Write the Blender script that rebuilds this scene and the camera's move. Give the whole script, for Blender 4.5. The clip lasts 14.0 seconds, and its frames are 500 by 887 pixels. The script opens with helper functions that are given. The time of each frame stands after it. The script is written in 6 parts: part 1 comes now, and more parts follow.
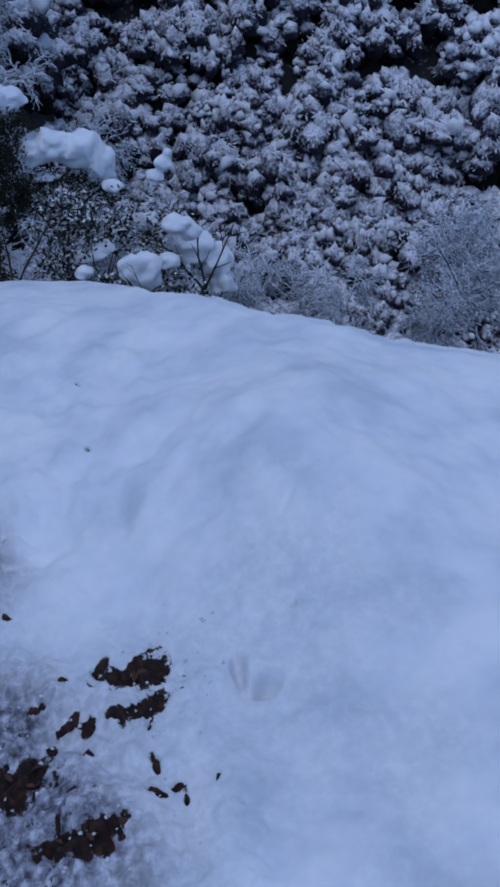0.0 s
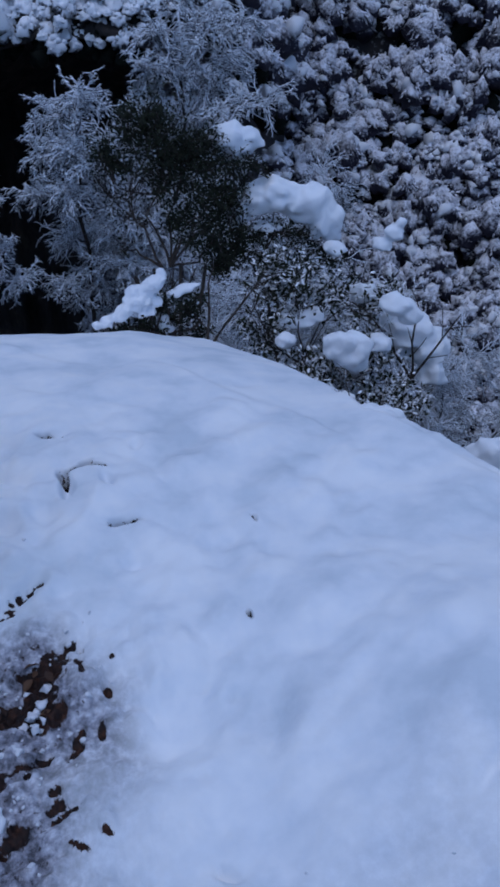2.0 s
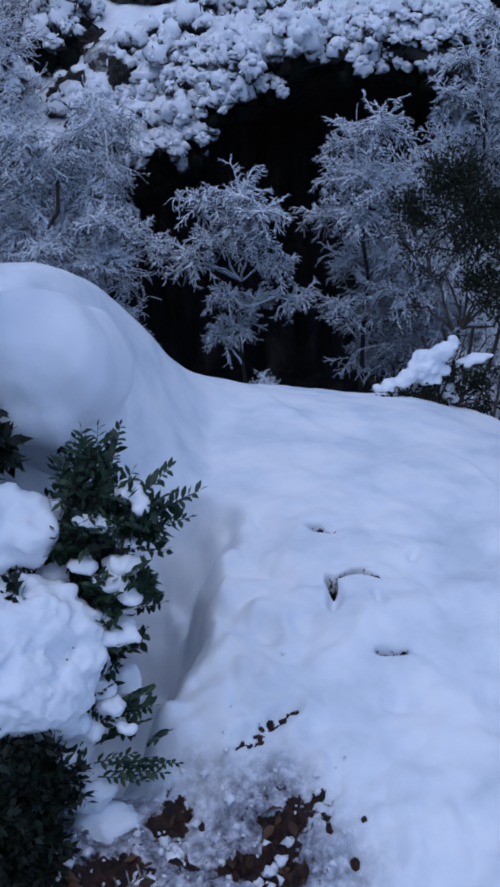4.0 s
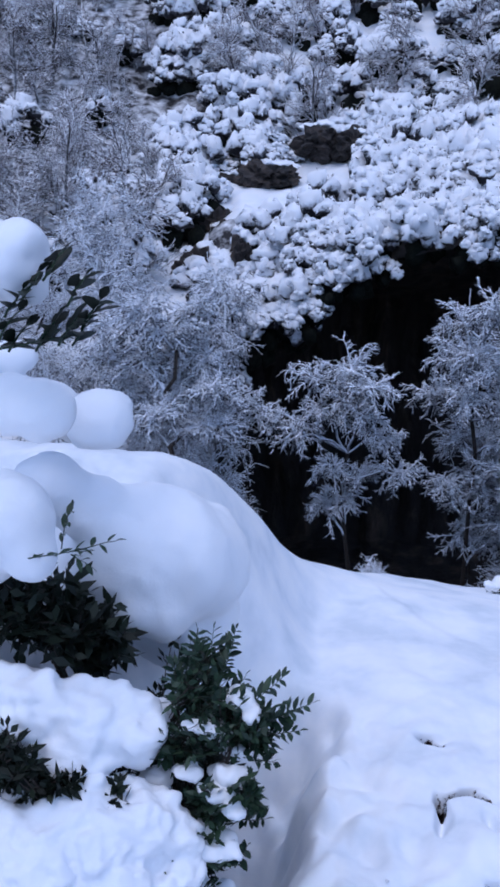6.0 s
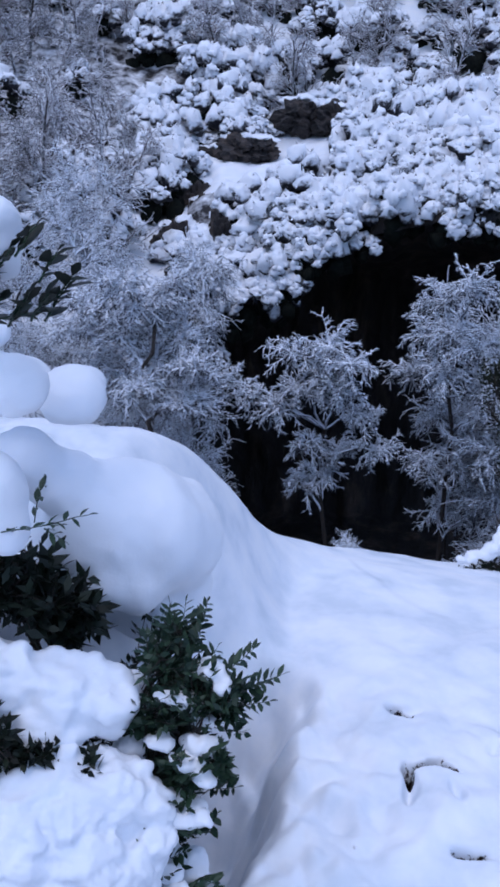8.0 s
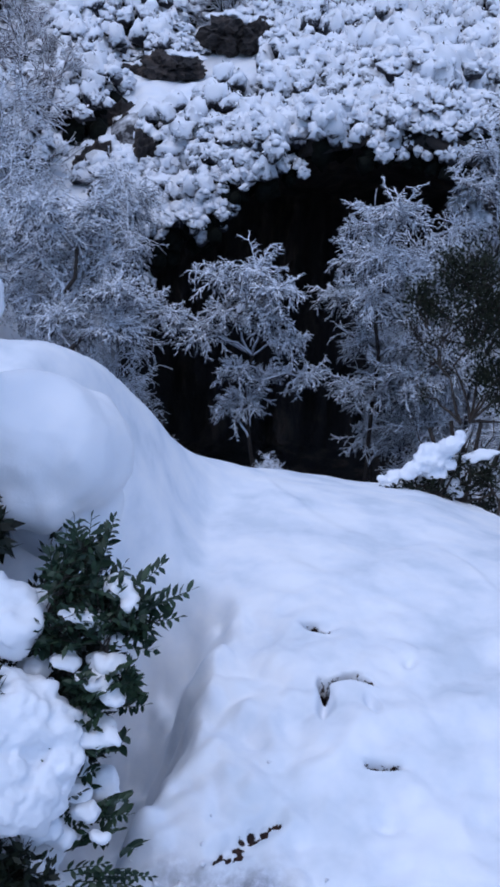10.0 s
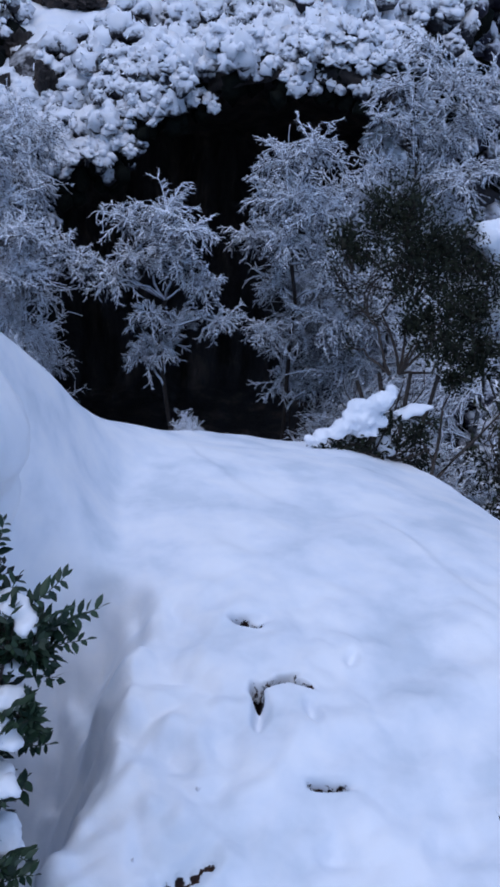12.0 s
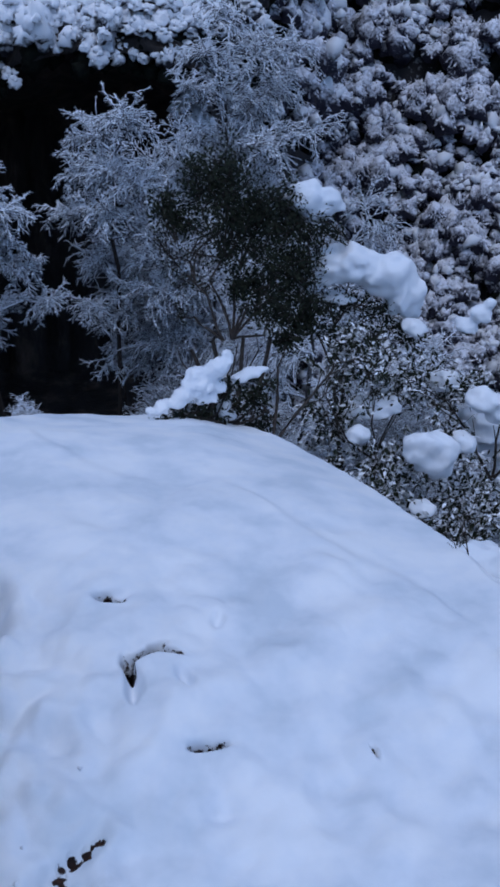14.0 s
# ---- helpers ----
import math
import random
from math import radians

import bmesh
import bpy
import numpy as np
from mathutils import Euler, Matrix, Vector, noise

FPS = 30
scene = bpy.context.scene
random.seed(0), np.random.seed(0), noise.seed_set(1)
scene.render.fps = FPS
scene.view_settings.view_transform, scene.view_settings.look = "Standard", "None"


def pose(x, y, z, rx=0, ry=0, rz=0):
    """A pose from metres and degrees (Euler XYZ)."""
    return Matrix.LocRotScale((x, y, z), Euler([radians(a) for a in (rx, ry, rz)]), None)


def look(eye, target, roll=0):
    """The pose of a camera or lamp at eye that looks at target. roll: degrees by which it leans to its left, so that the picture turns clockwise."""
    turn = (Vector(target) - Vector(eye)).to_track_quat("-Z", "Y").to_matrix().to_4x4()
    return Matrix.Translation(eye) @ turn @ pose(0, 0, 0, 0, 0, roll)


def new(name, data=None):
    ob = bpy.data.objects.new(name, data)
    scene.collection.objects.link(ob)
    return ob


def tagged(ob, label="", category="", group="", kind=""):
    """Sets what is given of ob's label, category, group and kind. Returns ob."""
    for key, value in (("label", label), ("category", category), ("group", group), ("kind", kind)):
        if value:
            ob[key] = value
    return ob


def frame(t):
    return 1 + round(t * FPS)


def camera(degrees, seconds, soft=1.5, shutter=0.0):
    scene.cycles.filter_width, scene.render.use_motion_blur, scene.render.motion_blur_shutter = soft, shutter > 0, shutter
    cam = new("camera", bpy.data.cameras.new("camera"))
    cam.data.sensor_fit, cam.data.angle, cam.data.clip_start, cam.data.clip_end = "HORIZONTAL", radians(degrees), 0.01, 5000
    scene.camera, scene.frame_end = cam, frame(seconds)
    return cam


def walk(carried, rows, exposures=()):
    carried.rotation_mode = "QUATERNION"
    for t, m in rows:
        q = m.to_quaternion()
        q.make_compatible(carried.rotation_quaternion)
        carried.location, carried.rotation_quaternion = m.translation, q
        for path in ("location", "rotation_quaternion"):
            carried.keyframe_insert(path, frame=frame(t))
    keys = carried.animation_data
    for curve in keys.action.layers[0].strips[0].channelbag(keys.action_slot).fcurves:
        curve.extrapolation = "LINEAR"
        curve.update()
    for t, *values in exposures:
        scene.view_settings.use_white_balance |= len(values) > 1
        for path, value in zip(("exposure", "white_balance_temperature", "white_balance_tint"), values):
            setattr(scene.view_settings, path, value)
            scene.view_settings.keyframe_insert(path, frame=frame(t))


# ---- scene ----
SEC = 14.0
cam = camera(28.05, 14.0, 3.1)
PATH = [
    (0, (0.000, 0.000, 1.700), (1.153, 2.989, -0.695), -4.31),
    (0.5, (0.030, 0.173, 1.672), (1.006, 3.274, -0.658), -3.08),
    (1, (0.142, 0.346, 1.663), (1.058, 3.480, -0.648), -1.52),
    (1.5, (0.155, 0.521, 1.644), (0.927, 3.686, -0.678), -0.02),
    (2, (0.103, 0.672, 1.656), (0.663, 3.900, -0.639), 1.01),
    (2.5, (0.034, 0.794, 1.672), (0.301, 4.035, -0.658), 1.89),
    (3, (0.019, 0.874, 1.730), (0.019, 4.082, -0.660), 1.55),
    (3.5, (0.024, 0.948, 1.725), (-0.129, 4.162, -0.651), 0.57),
    (4, (0.003, 1.029, 1.726), (-0.405, 4.302, -0.536), -0.54),
    (4.2, (-0.007, 1.048, 1.747), (-0.568, 4.341, -0.453), -1.22),
    (6.3, (-0.051, 1.059, 1.821), (-0.898, 4.586, 0.135), -0.13),
    (6.5, (-0.049, 1.054, 1.823), (-0.885, 4.581, 0.133), 0.00),
    (7, (-0.049, 1.046, 1.828), (-0.856, 4.570, 0.117), 0.35),
    (7.5, (-0.044, 1.042, 1.830), (-0.820, 4.557, 0.087), 0.56),
    (9.8, (0.015, 1.082, 1.770), (-0.510, 4.498, -0.245), 2.09),
    (10, (0.004, 1.106, 1.753), (-0.447, 4.523, -0.278), 2.54),
    (10.5, (-0.027, 1.143, 1.721), (-0.289, 4.575, -0.317), 3.62),
    (11, (-0.063, 1.234, 1.671), (-0.322, 4.651, -0.391), 2.65),
    (11.5, (-0.052, 1.301, 1.673), (-0.166, 4.680, -0.465), 3.37),
    (12, (-0.044, 1.436, 1.639), (-0.138, 4.768, -0.572), 4.32),
    (12.5, (-0.053, 1.468, 1.647), (-0.185, 4.760, -0.621), 6.01),
    (13, (-0.090, 1.416, 1.666), (0.179, 4.718, -0.575), 10.34),
    (13.5, (-0.096, 1.408, 1.672), (0.259, 4.689, -0.588), 7.60),
    (14, (-0.061, 1.415, 1.643), (0.487, 4.669, -0.618), 4.75),
]
EXPOSURE = [(0.0, -0.48, 5310, 11), (2.0, -0.35, 5410, 11), (3.0, -0.26, 5510, 11), (4.0, -0.10, 5610, 12), (6.5, 0.48, 5890, 15),
            (7.5, 0.47, 5890, 15), (10.0, 0.34, 5930, 12), (12.0, 0.22, 5900, 12), (12.5, 0.13, 5830, 11), (14.0, -0.05, 5650, 9)]
walk(cam, [(t, look(eye, target, roll)) for t, eye, target, roll in PATH], EXPOSURE)

# ---- light: an overcast winter sky, the sun behind cloud ----
world = bpy.data.worlds.new("sky")
scene.world = world
world.use_nodes = True
wn = world.node_tree.nodes
sky = wn.new("ShaderNodeTexSky")
sky.sky_type, sky.sun_disc = "NISHITA", False
sky.sun_elevation, sky.sun_rotation = radians(80), radians(-141)
wn["Background"].inputs["Strength"].default_value = 0.145
world.node_tree.links.new(sky.outputs["Color"], wn["Background"].inputs["Color"])
sun = new("sun", bpy.data.lights.new("sun", "SUN"))
sun.data.energy, sun.data.angle, sun.data.color = 0.6, radians(70), (1.0, 0.97, 0.95)
sun.matrix_world = look((-3.3, -4.1, 30), (0, 0, 0))


# ---- materials ----
def material(name):
    m = bpy.data.materials.new(name)
    m.use_nodes = True
    return m, m.node_tree.nodes, m.node_tree.links, m.node_tree.nodes["Principled BSDF"]


def noise_node(n, l, scale, detail=4.0, rough=0.55, coord=None):
    t = n.new("ShaderNodeTexNoise")
    t.inputs["Scale"].default_value, t.inputs["Detail"].default_value, t.inputs["Roughness"].default_value = scale, detail, rough
    if coord is not None:
        l.new(coord, t.inputs["Vector"])
    return t


def ramp(n, l, source, stops):
    r = n.new("ShaderNodeValToRGB")
    while len(r.color_ramp.elements) < len(stops):
        r.color_ramp.elements.new(0.5)
    for e, (p, c) in zip(r.color_ramp.elements, stops):
        e.position, e.color = p, (*c, 1.0)
    l.new(source, r.inputs["Fac"])
    return r


def bump(n, l, bs, heights, strength=0.5, distance=0.02):
    last = None
    for h, s, d in heights:
        b = n.new("ShaderNodeBump")
        b.inputs["Strength"].default_value, b.inputs["Distance"].default_value = s, d
        l.new(h, b.inputs["Height"])
        if last is not None:
            l.new(last.outputs["Normal"], b.inputs["Normal"])
        last = b
    l.new(last.outputs["Normal"], bs.inputs["Normal"])


def place_of(n):
    return n.new("ShaderNodeNewGeometry").outputs["Position"]


def snow_material():
    m, n, l, bs = material("snow")
    at = place_of(n)
    broad, fine = noise_node(n, l, 3.2, 3, 0.5, at), noise_node(n, l, 170, 3, 0.6, at)
    mid = noise_node(n, l, 26, 4, 0.55, at)
    c = ramp(n, l, broad.outputs["Fac"], [(0.3, (0.80, 0.84, 0.90)), (0.7, (0.90, 0.91, 0.93))])
    l.new(c.outputs["Color"], bs.inputs["Base Color"])
    bs.inputs["Roughness"].default_value = 0.7
    bs.inputs["Specular IOR Level"].default_value = 0.25
    bump(n, l, bs, [(mid.outputs["Fac"], 0.15, 0.008), (fine.outputs["Fac"], 0.25, 0.002)])
    return m


def ledge_material():
    """Snow that takes the colour of leaf litter where the ground's 'bare' runs high, and of slush where 'stirred' does.
    """
    m, n, l, bs = material("snow_and_litter")
    at = place_of(n)
    mid, fine = noise_node(n, l, 26, 4, 0.55, at), noise_node(n, l, 170, 3, 0.6, at)
    clouds = noise_node(n, l, 4.5, 4, 0.55, at)
    snow = ramp(n, l, clouds.outputs["Fac"], [(0.34, (0.69, 0.74, 0.80)), (0.48, (0.82, 0.85, 0.90)), (0.62, (0.91, 0.92, 0.94))])
    grit = noise_node(n, l, 34, 5, 0.65, at)
    slush = ramp(n, l, grit.outputs["Fac"], [(0.36, (0.08, 0.08, 0.095)), (0.5, (0.28, 0.28, 0.33)), (0.66, (0.62, 0.63, 0.69))])
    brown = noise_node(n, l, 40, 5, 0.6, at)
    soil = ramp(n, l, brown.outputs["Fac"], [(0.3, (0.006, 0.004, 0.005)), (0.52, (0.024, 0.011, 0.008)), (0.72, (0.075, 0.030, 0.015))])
    ragged = noise_node(n, l, 48, 5, 0.7, at)

    def read(name):
        a = n.new("ShaderNodeAttribute")
        a.attribute_name = name
        return a.outputs["Fac"]

    def blend(fac, a, b):
        mix = n.new("ShaderNodeMix")
        mix.data_type = "RGBA"
        l.new(fac, mix.inputs["Factor"]), l.new(a, mix.inputs["A"]), l.new(b, mix.inputs["B"])
        return mix.outputs["Result"]

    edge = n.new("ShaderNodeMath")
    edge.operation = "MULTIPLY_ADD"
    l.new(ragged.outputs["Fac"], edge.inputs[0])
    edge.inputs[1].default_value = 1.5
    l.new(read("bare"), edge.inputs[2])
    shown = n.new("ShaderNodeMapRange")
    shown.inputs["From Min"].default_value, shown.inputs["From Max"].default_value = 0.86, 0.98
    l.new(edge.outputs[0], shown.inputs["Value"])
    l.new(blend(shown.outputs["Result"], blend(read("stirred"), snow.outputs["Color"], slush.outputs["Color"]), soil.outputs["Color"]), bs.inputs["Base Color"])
    bs.inputs["Roughness"].default_value, bs.inputs["Specular IOR Level"].default_value = 0.7, 0.25
    bump(n, l, bs, [(mid.outputs["Fac"], 0.15, 0.008), (fine.outputs["Fac"], 0.25, 0.002)])
    return m


def snowed(name, dark, low, high, scale, rough=0.7, light=(0.86, 0.88, 0.92), warm=None, mottle=1.1, patchy=0.0):
    """A surface on which snow or rime lies where it faces up."""
    m, n, l, bs = material(name)
    geo = n.new("ShaderNodeNewGeometry")
    up = n.new("ShaderNodeSeparateXYZ")
    l.new(geo.outputs["Normal"], up.inputs[0])
    spots = noise_node(n, l, scale, 3, 0.6, geo.outputs["Position"])
    add = n.new("ShaderNodeMath")
    add.operation = "MULTIPLY_ADD"
    l.new(spots.outputs["Fac"], add.inputs[0])
    add.inputs[1].default_value = mottle
    drift = noise_node(n, l, 0.8, 2, 0.5, geo.outputs["Position"])
    uneven = n.new("ShaderNodeMath")
    uneven.operation = "MULTIPLY_ADD"
    l.new(drift.outputs["Fac"], uneven.inputs[0])
    uneven.inputs[1].default_value = patchy
    l.new(up.outputs["Z"], uneven.inputs[2])
    l.new(uneven.outputs[0], add.inputs[2])
    cover = n.new("ShaderNodeMapRange")
    cover.inputs["From Min"].default_value, cover.inputs["From Max"].default_value = low, high
    l.new(add.outputs[0], cover.inputs["Value"])
    tint = noise_node(n, l, scale * 0.35, 2, 0.5, geo.outputs["Position"])
    d = ramp(n, l, tint.outputs["Fac"], [(0.3, dark), (0.72, warm or tuple(v * 1.9 for v in dark))])
    mix = n.new("ShaderNodeMix")
    mix.data_type = "RGBA"
    l.new(cover.outputs["Result"], mix.inputs["Factor"])
    l.new(d.outputs["Color"], mix.inputs["A"])
    mix.inputs["B"].default_value = (*light, 1)
    l.new(mix.outputs["Result"], bs.inputs["Base Color"])
    bs.inputs["Roughness"].default_value = rough
    bs.inputs["Specular IOR Level"].default_value = 0.25
    bump(n, l, bs, [(spots.outputs["Fac"], 0.4, 0.01)])
    return m


def rock_material():
    m, n, l, bs = material("dark_rock")
    at = place_of(n)
    stretch = n.new("ShaderNodeMapping")
    stretch.inputs["Scale"].default_value = (1.0, 1.0, 0.22)
    l.new(at, stretch.inputs["Vector"])
    streak = noise_node(n, l, 1.6, 6, 0.65, stretch.outputs["Vector"])
    fine = noise_node(n, l, 9, 5, 0.65, at)
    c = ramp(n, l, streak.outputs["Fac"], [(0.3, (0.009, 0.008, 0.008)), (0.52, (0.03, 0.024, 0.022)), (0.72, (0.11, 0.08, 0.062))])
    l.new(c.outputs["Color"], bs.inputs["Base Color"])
    bs.inputs["Roughness"].default_value = 0.85
    bump(n, l, bs, [(streak.outputs["Fac"], 0.8, 0.3), (fine.outputs["Fac"], 0.6, 0.06)])
    return m


def plain(name, a, b, scale, rough, height=0.004, spec=0.4):
    m, n, l, bs = material(name)
    at = place_of(n)
    t = noise_node(n, l, scale, 5, 0.6, at)
    c = ramp(n, l, t.outputs["Fac"], [(0.3, a), (0.7, b)])
    l.new(c.outputs["Color"], bs.inputs["Base Color"])
    bs.inputs["Roughness"].default_value, bs.inputs["Specular IOR Level"].default_value = rough, spec
    bump(n, l, bs, [(t.outputs["Fac"], 0.5, height)])
    return m


def leaf_material(name, a, b, rough=0.38):
    m, n, l, bs = material(name)
    info = n.new("ShaderNodeObjectInfo")
    geo = n.new("ShaderNodeNewGeometry")
    both = n.new("ShaderNodeMath")
    both.operation = "ADD"
    l.new(info.outputs["Random"], both.inputs[0])
    l.new(geo.outputs["Random Per Island"], both.inputs[1])
    part = n.new("ShaderNodeMath")
    part.operation = "FRACT"
    l.new(both.outputs[0], part.inputs[0])
    c = ramp(n, l, part.outputs[0], [(0.0, a), (1.0, b)])
    veins = noise_node(n, l, 60, 3, 0.6, geo.outputs["Position"])
    l.new(c.outputs["Color"], bs.inputs["Base Color"])
    bs.inputs["Roughness"].default_value, bs.inputs["Specular IOR Level"].default_value = rough, 0.28
    bump(n, l, bs, [(veins.outputs["Fac"], 0.3, 0.002)])
    return m


SNOW = snow_material()
LEDGE_SNOW = ledge_material()
RIME = snowed("rimed_twigs", (0.026, 0.026, 0.040), 0.0, 0.75, 10, light=(0.86, 0.90, 0.97))
RIME_PART = snowed("partly_rimed_twigs", (0.05, 0.034, 0.042), 0.3, 1.05, 3, light=(0.84, 0.86, 0.90), warm=(0.12, 0.08, 0.09))
RIME_THIN = snowed("thinly_rimed_bark", (0.022, 0.018, 0.018), 0.4, 1.0, 20)
FROSTED = snowed("snowy_foliage", (0.013, 0.012, 0.024), 1.8, 2.65, 7, warm=(0.05, 0.046, 0.066), light=(0.86, 0.88, 0.96), mottle=2.2, patchy=1.2)
HEAPED = snowed("snow_heaped_foliage", (0.010, 0.010, 0.014), 1.65, 2.2, 11, warm=(0.05, 0.047, 0.054), mottle=2.0, patchy=2.0)
LADEN = snowed("snow_on_foliage", (0.014, 0.014, 0.018), 0.7, 1.35, 11, patchy=1.8, warm=(0.06, 0.058, 0.062), light=(0.86, 0.88, 0.92))
# near-black fill for the bushes' hearts, their inner shade put into colour
HEART_SHADE = plain("bush_heart_shade", (0.004, 0.005, 0.005), (0.015, 0.017, 0.012), 12, 0.9, 0.02, 0.1)
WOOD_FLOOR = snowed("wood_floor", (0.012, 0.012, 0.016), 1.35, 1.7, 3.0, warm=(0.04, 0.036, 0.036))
ROCK = rock_material()
TWIG = plain("dark_twig_bark", (0.02, 0.015, 0.013), (0.06, 0.045, 0.035), 60, 0.75)
SLUSH = plain("wet_snow_crumb", (0.58, 0.59, 0.64), (0.84, 0.86, 0.90), 60, 0.6, 0.004)
LITTER = leaf_material("dead_leaf", (0.03, 0.013, 0.007), (0.10, 0.05, 0.026), 0.6)
GREEN = leaf_material("glossy_evergreen_leaf", (0.009, 0.024, 0.015), (0.036, 0.066, 0.036), 0.4)
FERN = plain("dead_fern", (0.05, 0.038, 0.03), (0.32, 0.29, 0.28), 45, 0.8)
# the leaf green taken near black, with shade put into its colour
SHADED = leaf_material("shaded_evergreen_leaf", (0.002, 0.005, 0.003), (0.012, 0.02, 0.011), 0.55)
SNOWY_LEAF = snowed("snow_dusted_leaf", (0.007, 0.010, 0.007), 1.2, 1.5, 30, warm=(0.04, 0.045, 0.022))
OLIVE = leaf_material("dull_evergreen_leaf", (0.004, 0.008, 0.004), (0.022, 0.027, 0.012), 0.7)


# ---- mesh helpers ----
def part(name, bm, mat, parent=None, label="", smooth=True):
    """Links a bmesh as one mesh object, under a thing or a part."""
    me = bpy.data.meshes.new(name)
    bm.to_mesh(me)
    bm.free()
    return mesh_object(name, me, mat, parent, label, smooth)


def mesh_object(name, me, mat, parent=None, label="", smooth=True):
    for one in (mat if isinstance(mat, (list, tuple)) else [mat]):
        me.materials.append(one)
    if smooth:
        me.polygons.foreach_set("use_smooth", np.ones(len(me.polygons), bool))
    ob = new(name, me)
    if parent is not None:
        ob.parent = parent
    if label:
        ob["label"] = label
    return ob


def raw_mesh(name, verts, faces, index=None):
    """A mesh from arrays; faces all have the same number of corners."""
    me = bpy.data.meshes.new(name)
    verts, faces = np.asarray(verts, np.float32), np.asarray(faces, np.int32)
    me.vertices.add(len(verts))
    me.vertices.foreach_set("co", verts.ravel())
    me.loops.add(faces.size)
    me.loops.foreach_set("vertex_index", faces.ravel())
    me.polygons.add(len(faces))
    me.polygons.foreach_set("loop_start", np.arange(0, faces.size, faces.shape[1], dtype=np.int32))
    if index is not None:
        me.polygons.foreach_set("material_index", np.asarray(index, np.int32))
    me.update(calc_edges=True)
    return me


def thing(name, place, label, category, group="", kind=""):
    ob = new(name)
    ob.location = place
    ob.empty_display_size = 0.1
    return tagged(ob, label, category, group, kind)


class Strands:
    """Collects tapering round strands (twigs, stems) into one mesh."""

    def __init__(self):
        self.v, self.f, self.t = [], [], []

    def add(self, path, r0, r1, sides=3):
        k, start = len(path), len(self.v)
        for i, p in enumerate(path):
            d = (path[min(i + 1, k - 1)] - path[max(i - 1, 0)]).normalized()
            a = d.orthogonal().normalized()
            b = d.cross(a)
            r = r0 + (r1 - r0) * i / (k - 1)
            for s in range(sides):
                w = 2 * math.pi * s / sides
                self.v.append(p + (a * math.cos(w) + b * math.sin(w)) * r)
        for i in range(k - 1):
            for s in range(sides):
                t = (s + 1) % sides
                self.f.append((start + i * sides + s, start + i * sides + t, start + (i + 1) * sides + t, start + (i + 1) * sides + s))

    def tip(self, p, q, r):
        """A short twig that ends in a point."""
        d = (q - p).normalized()
        a = d.orthogonal().normalized() * r
        b, k = d.cross(a), len(self.v)
        self.v += [p + a, p - a * 0.5 + b * 0.87, p - a * 0.5 - b * 0.87, q]
        self.t += [(k, k + 1, k + 3), (k + 1, k + 2, k + 3), (k + 2, k, k + 3)]

    def clot(self, p, r):
        """A clot of snow caught in a fork."""
        k = len(self.v)
        self.v += [p + Vector(d) * r for d in ((1.2, 0.2, 0), (-0.2, 1.0, 0.1), (-1.1, -0.1, 0), (0.1, -1.2, 0.1), (0, 0, 0.8), (0, 0, -0.6))]
        self.t += [(k + a, k + (a + 1) % 4, k + 4) for a in range(4)] + [(k + (a + 1) % 4, k + a, k + 5) for a in range(4)]

    def mesh(self, name):
        v = np.array([tuple(p) for p in self.v], np.float32)
        if not self.t:
            return raw_mesh(name, v, np.array(self.f, np.int32))
        f = np.array(self.f, np.int32)
        return raw_mesh(name, v, np.concatenate([f[:, :3], f[:, [0, 2, 3]], np.array(self.t, np.int32)]))


def wander(rng, p, d, length, steps, bend, fall):
    """A path that starts at p along d, bends by chance and sags by fall."""
    path, d, p = [p.copy()], d.normalized(), p.copy()
    for _ in range(steps):
        d = (d + Vector((rng.gauss(0, bend), rng.gauss(0, bend), rng.gauss(0, bend) - fall))).normalized()
        p = p + d * (length / steps)
        path.append(p.copy())
    return path


def unit(rng):
    return Vector((rng.gauss(0, 1), rng.gauss(0, 1), rng.gauss(0, 1))).normalized()


def side_way(rng, d, spread):
    """A direction that leaves d by about spread radians, to a random side."""
    a = d.orthogonal().normalized()
    a.rotate(Matrix.Rotation(rng.uniform(0, 2 * math.pi), 3, d))
    s = spread * rng.uniform(0.7, 1.25)
    return (d * math.cos(s) + a * math.sin(s)).normalized()


# gradient noise on arrays, in a turned grid for each seed
TABLES = {}


def grid_noise(x, y, scale, seed):
    if seed not in TABLES:
        turn = np.random.RandomState(seed).uniform(0, 6.28, (256, 256))
        TABLES[seed] = np.cos(turn), np.sin(turn)
    (gx, gy), w = TABLES[seed], seed * 1.37
    u = (x * math.cos(w) - y * math.sin(w)) * scale + 1000 + seed * 3.7
    v = (x * math.sin(w) + y * math.cos(w)) * scale + 1000 - seed * 2.3
    i, j = np.floor(u).astype(int), np.floor(v).astype(int)
    a, b = u - i, v - j
    p, q = a * a * a * (a * (a * 6 - 15) + 10), b * b * b * (b * (b * 6 - 15) + 10)

    def corner(di, dj):
        k, m = (i + di) % 256, (j + dj) % 256
        return gx[k, m] * (a - di) + gy[k, m] * (b - dj)

    low = corner(0, 0) * (1 - p) + corner(1, 0) * p
    high = corner(0, 1) * (1 - p) + corner(1, 1) * p
    return 1.5 * (low * (1 - q) + high * q)


def billow(x, y, scale, seed):
    """Rounded swellings with soft creases between them."""
    return 2.2 * np.sqrt(grid_noise(x, y, scale, seed) ** 2 + 0.03) - 0.75


